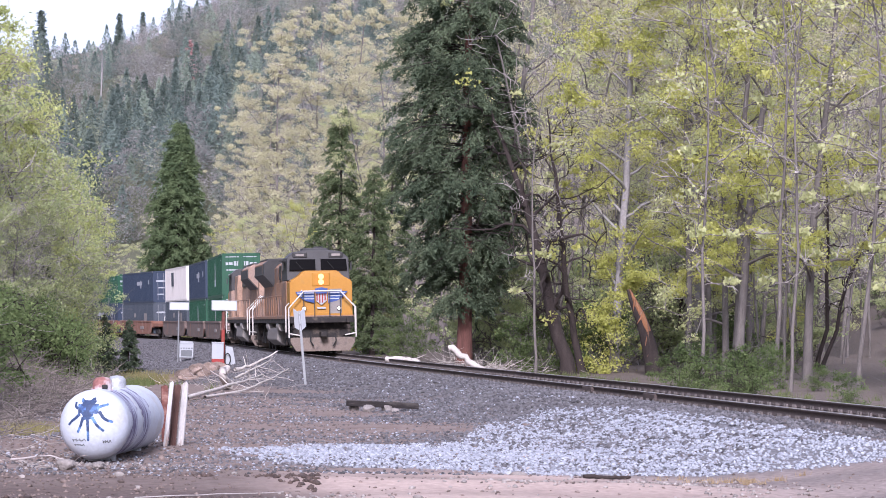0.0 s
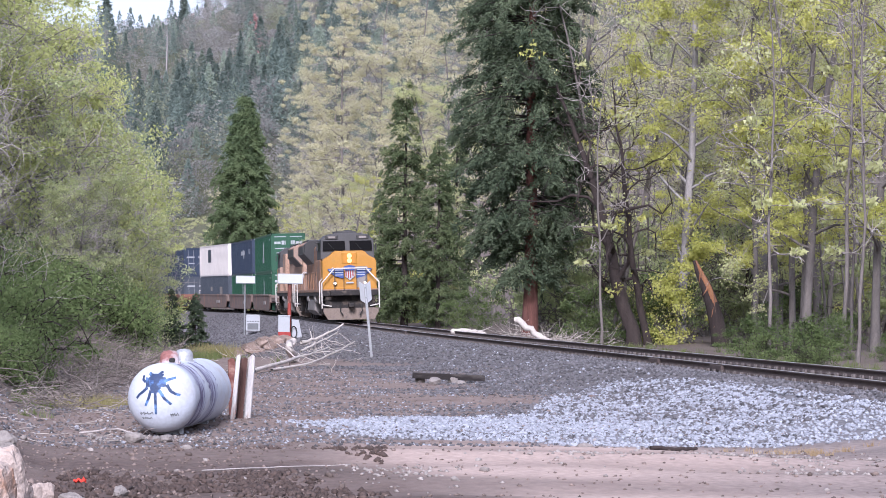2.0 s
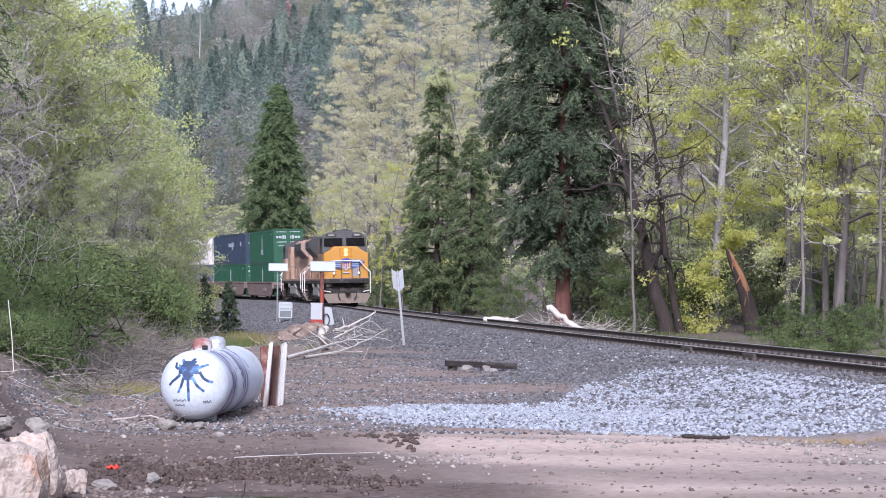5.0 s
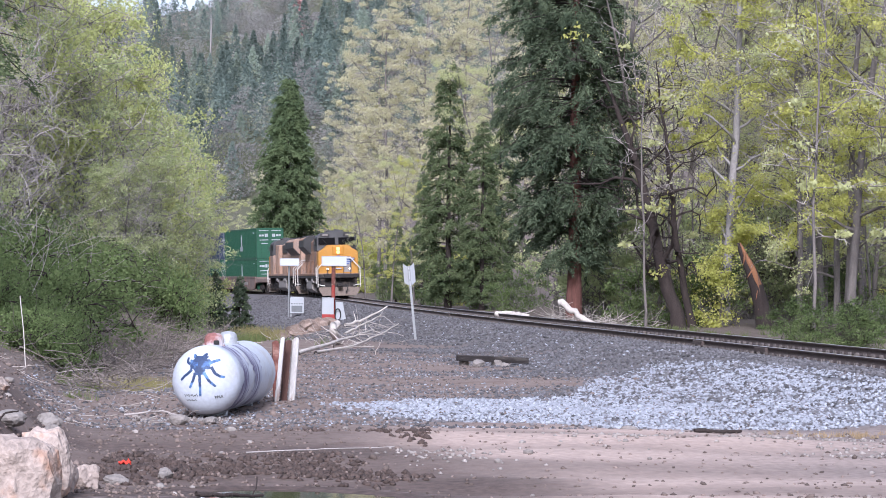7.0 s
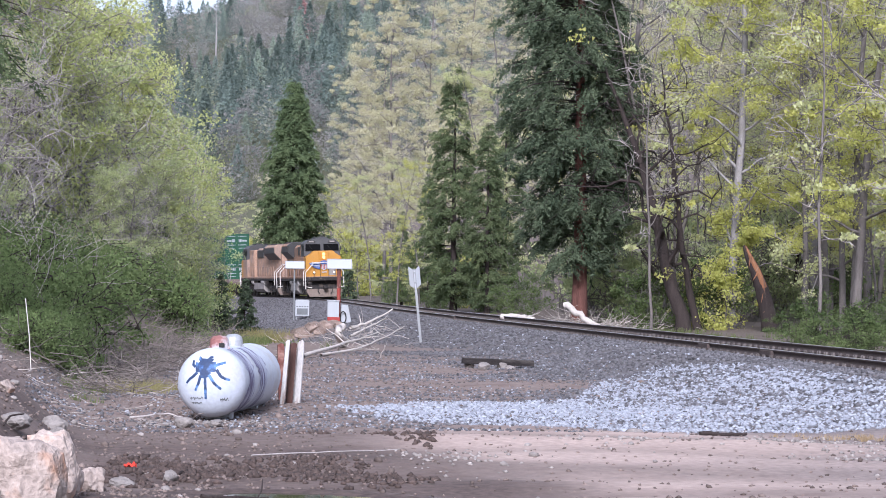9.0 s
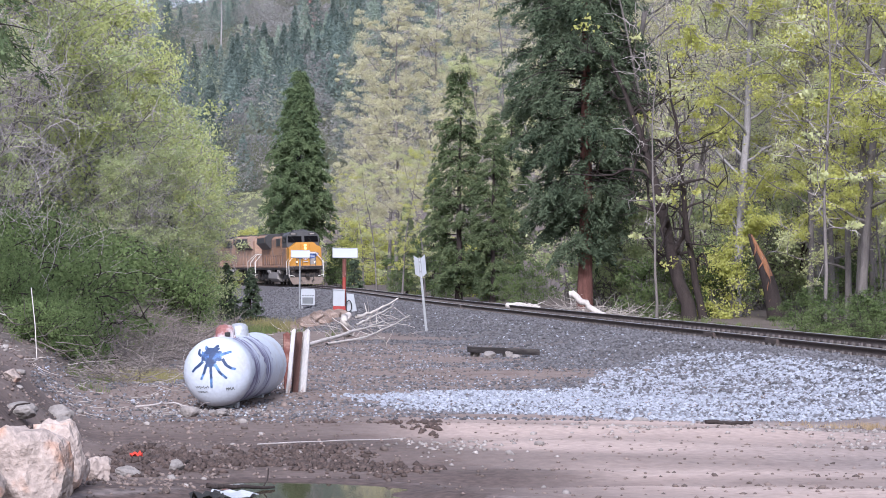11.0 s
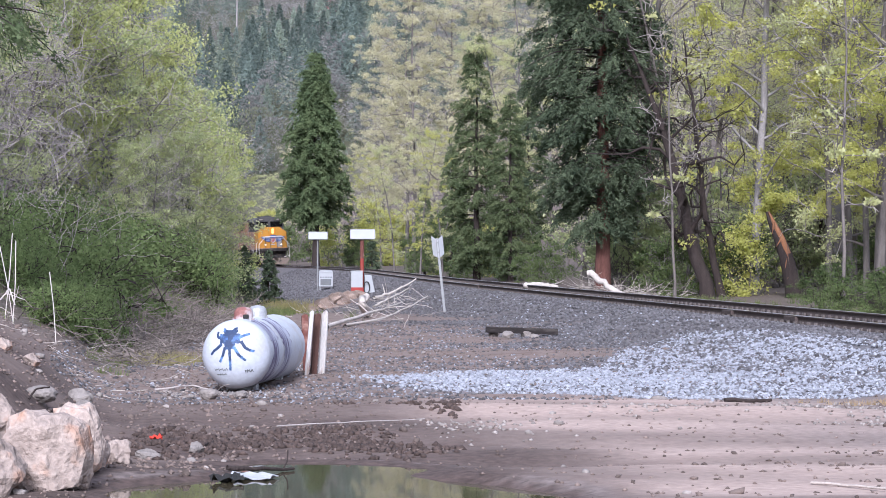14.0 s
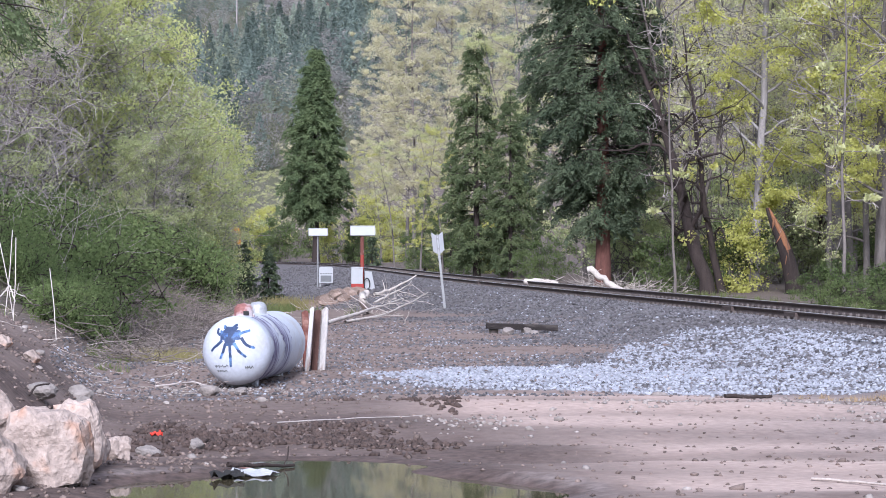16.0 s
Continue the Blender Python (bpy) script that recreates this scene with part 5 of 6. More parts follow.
# ---- gas tank and its posts ----
def gas_tank():
    r, hd, ln = 0.475, 0.36, 2.75
    tank = thing("gas_tank", pose(-2.83, 33.0, r, 0, 0, -6.5), "white steel gas tank with blue spray-painted spider and purple bands", "gas tank")
    bm = bmesh.new()
    rings = []
    prof = [(-hd * math.cos(a), r * math.sin(a)) for a in np.linspace(0.02, math.pi / 2, 12)]
    prof += [(x, r) for x in np.linspace(0.15, ln - 0.15, 10)]
    prof += [(ln + hd * math.sin(a), r * math.cos(a)) for a in np.linspace(0, math.pi / 2 - 0.02, 12)]
    for y, q in prof:
        rings.append([bm.verts.new((q * math.cos(a), y, q * math.sin(a))) for a in np.linspace(0, 2 * math.pi, 40, endpoint=False)])
    for a, b in zip(rings, rings[1:]):
        for i in range(40):
            bm.faces.new((a[i], a[(i + 1) % 40], b[(i + 1) % 40], b[i]))
    bm.faces.new(rings[0]), bm.faces.new(rings[-1][::-1])
    bmesh.ops.recalc_face_normals(bm, faces=bm.faces)
    for f in bm.faces:
        f.smooth = True
    body = part("body", bm, "tank_white", tank)

    def on_head(u, w, lift=0.004):
        q = max(0.0, 1 - (u * u + w * w) / (r * r))
        n = Vector((u / r ** 2, -math.sqrt(q) / hd, w / r ** 2)).normalized()
        return Vector((u, -hd * math.sqrt(q), w)) + n * lift

    def stroke(pts, w0, w1, steps=14):
        """A painted stroke that lies on the round head."""
        p = np.array(pts, float)
        t = np.linspace(0, len(p) - 1, steps)
        c = np.stack([np.interp(t, np.arange(len(p)), p[:, k]) for k in (0, 1)], 1)
        d = np.gradient(c, axis=0)
        d /= np.linalg.norm(d, axis=1)[:, None] + 1e-9
        bm = bmesh.new()
        last = None
        for k in range(steps):
            w = (w0 + (w1 - w0) * k / (steps - 1)) * (1 + 0.10 * math.sin(k * 2.3))
            n = np.array([-d[k, 1], d[k, 0]]) * w / 2
            row = [bm.verts.new(on_head(*(c[k] + n * s))) for s in (-1, -0.33, 0.33, 1)]
            if last:
                for i in range(3):
                    bm.faces.new((last[i], last[i + 1], row[i + 1], row[i]))
            last = row
        return bm

    spider = part("spider_body", stroke([(-0.03, 0.335), (-0.03, 0.27), (-0.03, 0.2), (-0.03, 0.12), (-0.025, 0.08)], 0.20, 0.12), "spray_blue", tank, "dark blue spray-painted spider")
    part("cheek", stroke([(-0.17, 0.215), (-0.1, 0.22), (0.0, 0.22), (0.11, 0.225)], 0.13, 0.13), "spray_blue", spider)
    legs = [[(-0.17, 0.22), (-0.21, 0.25), (-0.205, 0.31)], [(0.10, 0.24), (0.16, 0.265), (0.23, 0.285)], [(-0.14, 0.15), (-0.2, 0.09), (-0.245, 0.06), (-0.295, -0.0)],
            [(-0.09, 0.11), (-0.12, 0.0), (-0.165, -0.10)], [(-0.03, 0.11), (-0.02, -0.08), (-0.02, -0.21)], [(0.03, 0.11), (0.10, 0.0), (0.19, -0.075)],
            [(0.12, 0.19), (0.18, 0.10), (0.24, 0.065), (0.30, 0.05)], [(-0.08, 0.3), (-0.11, 0.335), (-0.13, 0.35)], [(0.0, 0.31), (0.03, 0.35), (0.06, 0.36)]]
    for g in legs:
        part("leg", stroke(g, 0.042, 0.03), "spray_blue", spider)
    for u in (-0.09, 0.05):
        part("eye", stroke([(u - 0.035, 0.225), (u + 0.03, 0.225)], 0.055, 0.045, 5), "spray_light", spider)
    for u0, u1, w0, high in ((-0.25, -0.06, -0.20, 0.045), (-0.22, -0.08, -0.265, 0.025), (0.17, 0.27, -0.215, 0.05)):
        zig = [(u0 + (u1 - u0) * k / 13 + 0.006 * math.sin(k * 2.1), w0 + high * (0.5 - (k % 2)) * (0.6 + 0.4 * math.sin(k * 1.7))) for k in range(14)]
        part("scrawl", stroke(zig, 0.009, 0.009, 53), "screen_dark", tank, "unreadable dark scrawl")
    rng = np.random.default_rng(3)
    for a0, wd in ((0.42, 0.62), (1.30, 0.75)):
        bm = bmesh.new()
        last = None
        for q in np.linspace(1.25, -1.0, 26):
            w = wd * (0.85 + 0.15 * math.sin(q * 5 + a0 * 9) + 0.10 * rng.normal())
            y = a0 + 0.04 * math.sin(q * 3 + a0)
            row = [bm.verts.new(((r + 0.004) * math.cos(q), y + s * w / 2, (r + 0.004) * math.sin(q))) for s in (-1, 1)]
            if last:
                bm.faces.new((last[0], last[1], row[1], row[0]))
            last = row
        part("band", bm, "purple", tank, "smeared purple spray-painted band")
    for y, m_, lab in ((0.47, "dome_rust", "rusty open valve dome"), (1.5, "dome_grey", "grey metal valve dome")):
        bm = bmesh.new()
        rr = []
        for h, q in ((-0.06, 0.135), (0.06, 0.135), (0.11, 0.125), (0.15, 0.09), (0.165, 0.01)):
            rr.append([bm.verts.new((q * math.cos(a), y + q * math.sin(a), r + h)) for a in np.linspace(0, 2 * math.pi, 20, endpoint=False)])
        for a, b in zip(rr, rr[1:]):
            for i in range(20):
                bm.faces.new((a[i], a[(i + 1) % 20], b[(i + 1) % 20], b[i])).smooth = True
        dome = part("valve_dome", bm, m_, tank, lab)
        part("dome_rim", boxed(-0.15, 0.15, y - 0.02, y + 0.02, r - 0.03, r + 0.012, bevel=0.005), m_, dome)
        if y < 1:
            part("dome_opening", boxed(0.02, 0.10, y - 0.145, y - 0.12, r + 0.0, r + 0.06, bevel=0.01), "black", dome)
    for y in (0.4, 2.3):
        part("saddle_leg", boxed(-0.22, 0.22, y - 0.05, y + 0.05, -r - 0.08, -r + 0.06, bevel=0.01), "dome_grey", tank)


gas_tank()


def post(name, x, y, h, w, d, material, label, lean=0.0, turn=0.0, top=None):
    p = tagged(part(name, prism([(-w / 2, -0.3), (w / 2, -0.3), (w / 2, h), (w * 0.1, h + (top or 0.02)), (-w / 2, h - 0.01)], -d / 2, d / 2, bevel=0.006), material, None), label, "post", "posts by the tank")
    p.matrix_basis = pose(x, y, land_z(x, y), 0, lean, turn)
    return p


post("steel_post", -2.11, 37.2, 0.86, 0.10, 0.10, "post_rust", "rusty reddish steel post beside the gas tank", -2, 10)
post("white_post", -2.035, 35.9, 0.95, 0.06, 0.09, "post_weathered", "weathered white painted post leaning by the tank", 5, 0)
post("wooden_post", -1.955, 36.3, 0.90, 0.085, 0.12, "post_wood", "dark brown split wooden post by the tank", 4, 15)
post("white_board", -1.84, 36.4, 0.92, 0.11, 0.04, "post_weathered", "upright weathered white board by the posts", 4, -20, 0.05)


# ---- railway fittings ----
def solar_set(x, y, panel_z, red):
    z = land_z(x, y)
    so = thing("solar_post", pose(x, y, z, 0, 0, 4), "red steel post with white solar panel and equipment box" if red else "grey post with tilted solar panel and white screened cabinet", "solar panel")
    h = panel_z - z
    part("post", bars([[(0, 0, -0.3), (0, 0, h)]], 0.085 if red else 0.05, 12), "red_post" if red else "galvanised", so, "red painted post" if red else "")
    if red:
        part("post_top", bars([[(0, 0, h * 0.62), (0, 0, h)]], 0.09, 12), "post_rust", so)
    pn = part("panel", boxed(-0.56, 0.56, -0.02, 0.02, -0.25, 0.25, bevel=0.006), "panel_back", so, "pale tilted solar panel")
    pn.matrix_basis = pose(0.02, -0.06, h + 0.1, -28, 0, 0) 
    for a in ((-0.56, 0.56, -0.03, -0.02, 0.22, 0.25), (-0.56, 0.56, -0.03, -0.02, -0.25, -0.22), (-0.56, -0.53, -0.03, -0.02, -0.22, 0.22), (0.53, 0.56, -0.03, -0.02, -0.22, 0.22)):
        part("panel_frame", boxed(*a), "galvanised", pn)
    part("bracket", bars([[(0, 0, h - 0.15), (0, -0.08, h + 0.08)]], 0.025), "galvanised", so)
    if red:
        bx = part("equipment_box", boxed(-0.5, 0.02, -0.35, -0.1, 0.28, 0.98, bevel=0.02), "white", so, "white metal equipment box")
        part("box_lid", boxed(-0.52, 0.04, -0.37, -0.08, 0.98, 1.03, bevel=0.01), "white", bx)
        part("box_base", boxed(-0.5, 0.06, -0.35, -0.05, -0.1, 0.3, bevel=0.02), "red", so, "red painted box base")
        part("side_box", prism([(0.12, 0.05), (0.58, 0.02), (0.42, 0.82), (0.12, 0.85)], -0.2, 0.1, bevel=0.02), "panel_back", so, "pale sloping equipment cover")
        coil = [[(0.2 + 0.13 * math.cos(a), -0.38 + 0.01 * k, 0.28 + 0.26 * math.sin(a)) for k, a in enumerate(np.linspace(0, 15, 34))]]
        part("cable_coil", bars(coil, 0.022, 5), "black", so, "coiled black cable")
    else:
        cb = part("cabinet", boxed(0.07, 0.88, -0.3, 0.2, 0.28, 1.12, bevel=0.03), "white", so, "white cabinet with a dark screened front")
        part("cabinet_roof", prism([(0.05, 1.1), (0.9, 1.1), (0.82, 1.22), (0.13, 1.22)], -0.33, 0.22, bevel=0.01), "white", cb)
        part("screen", boxed(0.16, 0.79, -0.315, -0.295, 0.36, 0.72), "screen_dark", cb)
        for k in range(5):
            part("vent", boxed(0.13 + k * 0.15, 0.23 + k * 0.15, -0.312, -0.298, 0.80, 0.86), "screen_dark", cb)
        for x_ in (0.14, 0.8):
            part("cabinet_leg", boxed(x_ - 0.04, x_ + 0.04, -0.2, -0.1, -0.25, 0.3), "galvanised", cb)
    return so


solar_set(-3.60, 107.0, 2.58, True)
solar_set(-7.30, 140.0, 2.75, False)


def marker_sign():
    x, y = 0.06, 73.0
    sg = thing("marker_sign", pose(x, y, land_z(x, y) - 0.0, 0, -6, 0), "grey steel post with folded white marker boards, leaning", "sign")
    part("post", boxed(-0.04, 0.04, -0.025, 0.025, -0.3, 2.3, bevel=0.008), "galvanised", sg)
    for s in (-1, 1):
        bd = part("board", prism([(0, 1.68), (0.22, 1.80), (0.22, 2.38), (0, 2.24)], -0.008, 0.008, bevel=0.003), "white", sg, "white notched marker board")
        bd.matrix_basis = pose(0, -0.03, 0, 0, 0, 0) @ (pose(0, 0, 0, 0, 0, 40) if s > 0 else pose(0, 0, 0, 0, 0, 140))
    for z in (1.85, 2.15):
        part("bolt", boxed(-0.02, 0.02, -0.05, -0.03, z, z + 0.04), "galvanised", sg)


marker_sign()


# ---- stones ----
_ico = bmesh.new()
bmesh.ops.create_icosphere(_ico, subdivisions=1, radius=1)
ICO_V = np.array([v.co[:] for v in _ico.verts])
ICO_F = np.array([[v.index for v in f.verts] for f in _ico.faces])
_ico.free()
OCT_V = np.array([(1, 0, 0), (-1, 0, 0), (0, 1, 0), (0, -1, 0), (0, 0, 1), (0, 0, -1)], float)
OCT_F = np.array([(0, 2, 4), (2, 1, 4), (1, 3, 4), (3, 0, 4), (2, 0, 5), (1, 2, 5), (3, 1, 5), (0, 3, 5)])


def scatter(name, x, y, size, material, label, category, seed, base=(OCT_V, OCT_F), flat=0.7, sink=0.25):
    """Loose stones, each with its own crooked shape."""
    rng = np.random.default_rng(seed)
    n, k = len(x), len(base[0])
    s = size * rng.uniform(0.55, 1.5, n)
    v = base[0][None] * (1 + rng.uniform(-0.32, 0.32, (n, k, 1))) * np.stack([s * rng.uniform(0.7, 1.3, n), s * rng.uniform(0.7, 1.3, n), s * flat], 1)[:, None]
    a = rng.uniform(0, 6.283, n)
    c, d = np.cos(a)[:, None], np.sin(a)[:, None]
    b = rng.uniform(-0.6, 0.6, n)[:, None]
    vx, vy, vz = v[..., 0], v[..., 1], v[..., 2]
    vx, vz = vx * np.cos(b) - vz * np.sin(b), vx * np.sin(b) + vz * np.cos(b)
    vx, vy = vx * c - vy * d, vx * d + vy * c
    z = land(x, y)
    v = np.stack([vx + x[:, None], vy + y[:, None], vz + (z + s * flat * (0.5 - sink))[:, None]], -1).reshape(-1, 3)
    f = (base[1][None] + np.arange(n)[:, None, None] * k).reshape(-1, 3)
    return tagged(grid_mesh(name, v, f, material), label, category, kind="stuff")


def pick(seed, n, x0, x1, y0, y1, chance):
    """n random places in a rectangle, kept where chance(x, y) allows; more of them near the eye."""
    rng = np.random.default_rng(seed)
    y = y0 * (y1 / y0) ** rng.uniform(0, 1, n)
    x = rng.uniform(x0, x1, n)
    keep = rng.uniform(0, 1, n) < chance(x, y)
    return x[keep], y[keep]


U = lambda x, y: x - track_x(y)
x, y = pick(1, 120000, -4, 10, 28, 56, lambda x, y: gravel_white(x, y) * (0.40 + 0.5 * smooth(0.5, -0.6, rough(x, y, 1.1))) * (x / y < 0.27))
scatter("white_gravel", x, y, 0.029, "stone_white", "loose pale blue-white crushed stone", "gravel", 2)
x, y = pick(3, 90000, -7, 12, 34, 130, lambda x, y: gravel_dark(x, y) * (np.abs(U(x, y)) > 1.0) * (1 - 0.25 * gravel_white(x, y)) * (x / y < 0.27))
scatter("ballast", x, y, 0.040, "stone_dark", "dark grey crushed stone ballast on the embankment", "ballast", 4)
x, y = pick(32, 60000, -30, 6, 105, 215, lambda x, y: gravel_dark(x, y) * (U(x, y) < -1.0) * (U(x, y) > -14))
scatter("far_ballast", x, y, 0.06, "stone_dark", "dark grey ballast on the embankment round the curve", "ballast", 33)
x, y = pick(31, 5500, -9, 12, 36, 100, lambda x, y: smooth(-6.5, -2.5, U(x, y)) * (U(x, y) < -2.2) * (x / y < 0.27))
scatter("pale_ballast", x, y, 0.035, "stone_white", "pale stones mixed into the grey ballast", "ballast", 34)
x, y = pick(5, 42000, -6.5, 10, 15.5, 62, lambda x, y: (puddle_depth(x, y) < -0.12) * (x > bank_foot(y) - 2.5) * (0.13 + 0.6 * smooth(0.3, -1.8, x + 0.5 * rough(x, y, 1.1)) + 0.5 * (y > 34)) * (U(x, y) < -4))
scatter("dirt_pebbles", x, y, 0.020, "stone_brown", "small brown stones and clods on the dirt", "pebbles", 6)
x, y = pick(7, 380, -6.5, 10, 15.5, 60, lambda x, y: (puddle_depth(x, y) < -0.12) * (0.22 + 0.6 * (x < bank_foot(y) + 2.2)) * (U(x, y) < -4))
scatter("loose_rocks", x, y, 0.04, "rock_grey", "fist-sized pale grey rocks lying about", "rocks", 8, (ICO_V, ICO_F))
x, y = pick(9, 560, -6.5, 9, 15.5, 52, lambda x, y: (puddle_depth(x, y) < -0.1) * (0.2 + 0.5 * (x < bank_foot(y) + 2.0)) * (U(x, y) < -4))
scatter("dirt_clods", x, y, 0.04, "stone_brown", "dark clods of damp soil", "clods", 10, (ICO_V, ICO_F))

def patches(x, y):
    """Where loose stone has gathered in heaps on the dirt."""
    return sum(np.exp(-((x - a) / c) ** 2 - ((y - b) / d) ** 2) for a, b, c, d in ((2.3, 28.2, 0.5, 0.8), (4.6, 28.6, 0.9, 0.9), (0.4, 25.4, 0.5, 0.9), (-2.6, 32.0, 1.0, 0.9), (5.0, 26.5, 0.6, 0.6)))


x, y = pick(91, 16000, -4, 7, 23, 34, lambda x, y: np.clip(patches(x, y) * 0.55, 0, 1))
scatter("stone_patch", x, y, 0.026, "rock_grey", "grey stones gathered in patches on the dirt", "gravel", 92)
x, y = pick(93, 5200, -3.2, 0.2, 19.5, 29, lambda x, y: (puddle_depth(x, y) < -0.2) * smooth(0.0, 1.3, rough(x * 1.7, y * 0.6, 2.1)))
scatter("mud_lumps", x, y, 0.035, "mud", "dark churned lumps of wet mud", "clods", 94, flat=0.8)


def boulder(x, y, size, seed, material="rock", label="large tan and rust coloured boulder at the roadside", sink=0.2, tall=1.0):
    bm = bmesh.new()
    bmesh.ops.create_icosphere(bm, subdivisions=4, radius=1)
    rng = np.random.default_rng(seed)
    cuts = [(rng.normal(size=3), rng.uniform(0.62, 0.9)) for _ in range(13)]
    for v in bm.verts:
        p = np.array(v.co)
        for n, d in cuts:
            n = n / np.linalg.norm(n)
            k = p @ n
            if k > d:
                p = p - n * (k - d) * 0.92
        w = noise.noise(Vector(p) * 2.1 + Vector((seed, 0, 0))) * 0.13 + noise.noise(Vector(p) * 5.0 + Vector((0, seed, 0))) * 0.075
        p = p * (1 + w)
        v.co = p * np.array(size)
    ob = tagged(part("boulder", bm, material, None), label, "boulder", "boulders")
    ob.matrix_basis = pose(x, y, land_z(x, y) + size[2] * (1 - 2 * sink) * 0.9, 0, 0, seed * 47)
    return ob


boulder(-3.18, 19.0, (0.42, 0.40, 0.46), 1)
boulder(-3.55, 18.4, (0.40, 0.40, 0.36), 2)
boulder(-3.05, 19.9, (0.26, 0.24, 0.42), 3, label="rust orange boulder leaning among others")
boulder(-2.97, 20.6, (0.15, 0.14, 0.20), 4, label="brown angular boulder lying in the dirt")
boulder(-2.86, 21.2, (0.17, 0.13, 0.14), 5, label="pale angular boulder lying in the dirt")
boulder(-3.55, 20.2, (0.28, 0.22, 0.28), 6, "rock_grey", "grey boulder behind the larger one")
boulder(-3.85, 20.0, (0.30, 0.3, 0.35), 12)
boulder(-4.05, 24.0, (0.22, 0.16, 0.10), 7, "rock_grey", "flat pale rock on the dirt bank")
boulder(-2.95, 30.3, (0.13, 0.09, 0.10), 8, "rock_grey", "pale angular rock in front of the gas tank")
boulder(-2.68, 30.7, (0.09, 0.08, 0.05), 9, "rock_grey", "small pale rock in front of the gas tank")
boulder(-2.55, 30.4, (0.12, 0.10, 0.06), 10, "rock_grey", "small pale rock in front of the gas tank")
boulder(-2.72, 22.2, (0.13, 0.10, 0.07), 11, "rock_grey", "small tan rock in the mud")
boulder(-2.35, 22.9, (0.10, 0.08, 0.07), 13, "rock_grey", "small tan rock in the mud")
boulder(1.42, 52.3, (0.17, 0.12, 0.11), 14, "rock_grey", "pale block of stone against the old tie")
boulder(2.0, 52.6, (0.13, 0.1, 0.06), 15, "rock_grey", "flat stone against the old tie")
boulder(2.75, 30.6, (0.13, 0.10, 0.05), 16, "rock_grey", "flat tan stone on the dirt")
for k, (a, b, c) in enumerate(((-3.75, 97, 0.8), (-4.2, 96, 1.0), (-4.7, 95, 0.9), (-5.2, 93, 0.8), (-4.4, 92.5, 0.7), (-3.9, 94, 0.6), (-5.0, 90, 0.6), (-3.5, 99, 0.7))):
    boulder(a, b, (0.62 * c, 0.5 * c, 0.34 * c), 20 + k, "rock_brown", "brown broken rock half buried below the track", sink=0.36)


g = np.random.default_rng(44)
for k in range(14):
    y = g.uniform(19.5, 27)
    x = -2.95 - (y - 19) * 0.12 - g.uniform(0, 1.1)
    s = g.uniform(0.05, 0.15)
    boulder(x, y, (s * 1.2, s, s * 0.8), 60 + k, ("rock", "rock_grey")[k % 2], "rough stone tumbled at the foot of the bank")
x, y = pick(71, 26000, -6.5, 6, 27, 62, lambda x, y: (0.5 + 0.4 * np.clip(rough(x, y, 1.7), -1, 1)) * (x > bank_foot(y) - 1) * (U(x, y) < -4) * (y > 30.5 + 0.8 * rough(x, y, 0.9)))
scatter("mixed_gravel", x, y, 0.026, "stone_dark", "thin grey gravel over the dirt", "gravel", 72)
x, y = pick(73, 9000, -6.5, 6, 27, 62, lambda x, y: (0.5 + 0.4 * np.clip(rough(x, y, 1.7), -1, 1)) * (x > bank_foot(y) - 1) * (U(x, y) < -4) * (y > 30.5 + 0.8 * rough(x, y, 0.9)))
scatter("pale_chips", x, y, 0.020, "stone_white", "pale stone chips over the dirt", "gravel", 74)


# ---- timber lying about ----
def old_tie():
    ob = tagged(part("old_tie", boxed(-0.8, 0.8, -0.11, 0.11, -0.07, 0.06, bevel=0.012), "tie_old", None), "dark weathered railway tie discarded on the slope", "railway tie")
    x, y = 1.75, 53.2
    ob.matrix_basis = pose(x, y, land_z(x, y) + 0.16, 0, 2, 6)
    for k, (a, b) in enumerate(((-0.62, 0.06), (0.1, -0.02))):
        boulder(x + a, y + b, (0.14, 0.12, 0.12), 40 + k, "rock_grey", "stone propping up the old tie")


old_tie()


def lying(name, pts, r0, r1, material, label, category, n_side=0, seed=0, sides=8, side_len=0.8):
    """A limb along given ground places (x, y, height over the ground), with side branches."""
    rng = np.random.default_rng(seed)
    p = np.array([(a, b, land_z(a, b) + c) for a, b, c in pts])
    t = np.linspace(0, len(p) - 1, 4 * len(p))
    q = np.stack([np.interp(t, np.arange(len(p)), p[:, k]) for k in range(3)], 1)
    q = q + rng.normal(size=q.shape) * r0 * 0.25
    main = np.concatenate([q, np.linspace(r0, r1, len(q))[:, None]], 1)
    root = thing(name, pose(0, 0, 0), label, category)
    v, f = tubes([main], sides)
    grid_mesh("stem", v, f, material, root, smooth=True)
    for k in range(n_side):
        b = main[rng.integers(3, len(main))]
        d = (q[-1] - q[0]) / np.linalg.norm(q[-1] - q[0]) + rng.normal(size=3) * (0.7, 0.7, 0.35) + (0, 0, 0.15)
        w = wander(rng, b[:3], d / np.linalg.norm(d), side_len * rng.uniform(0.5, 1.3), 5, b[3] * 0.5, 0.006, 0.13)
        w[:, 2] = np.maximum(w[:, 2], [land_z(a, c) + 0.01 for a, c in w[:, :2]])
        v, f = tubes([w], 5)
        grid_mesh("branch", v, f, material, root, smooth=True)
    return root


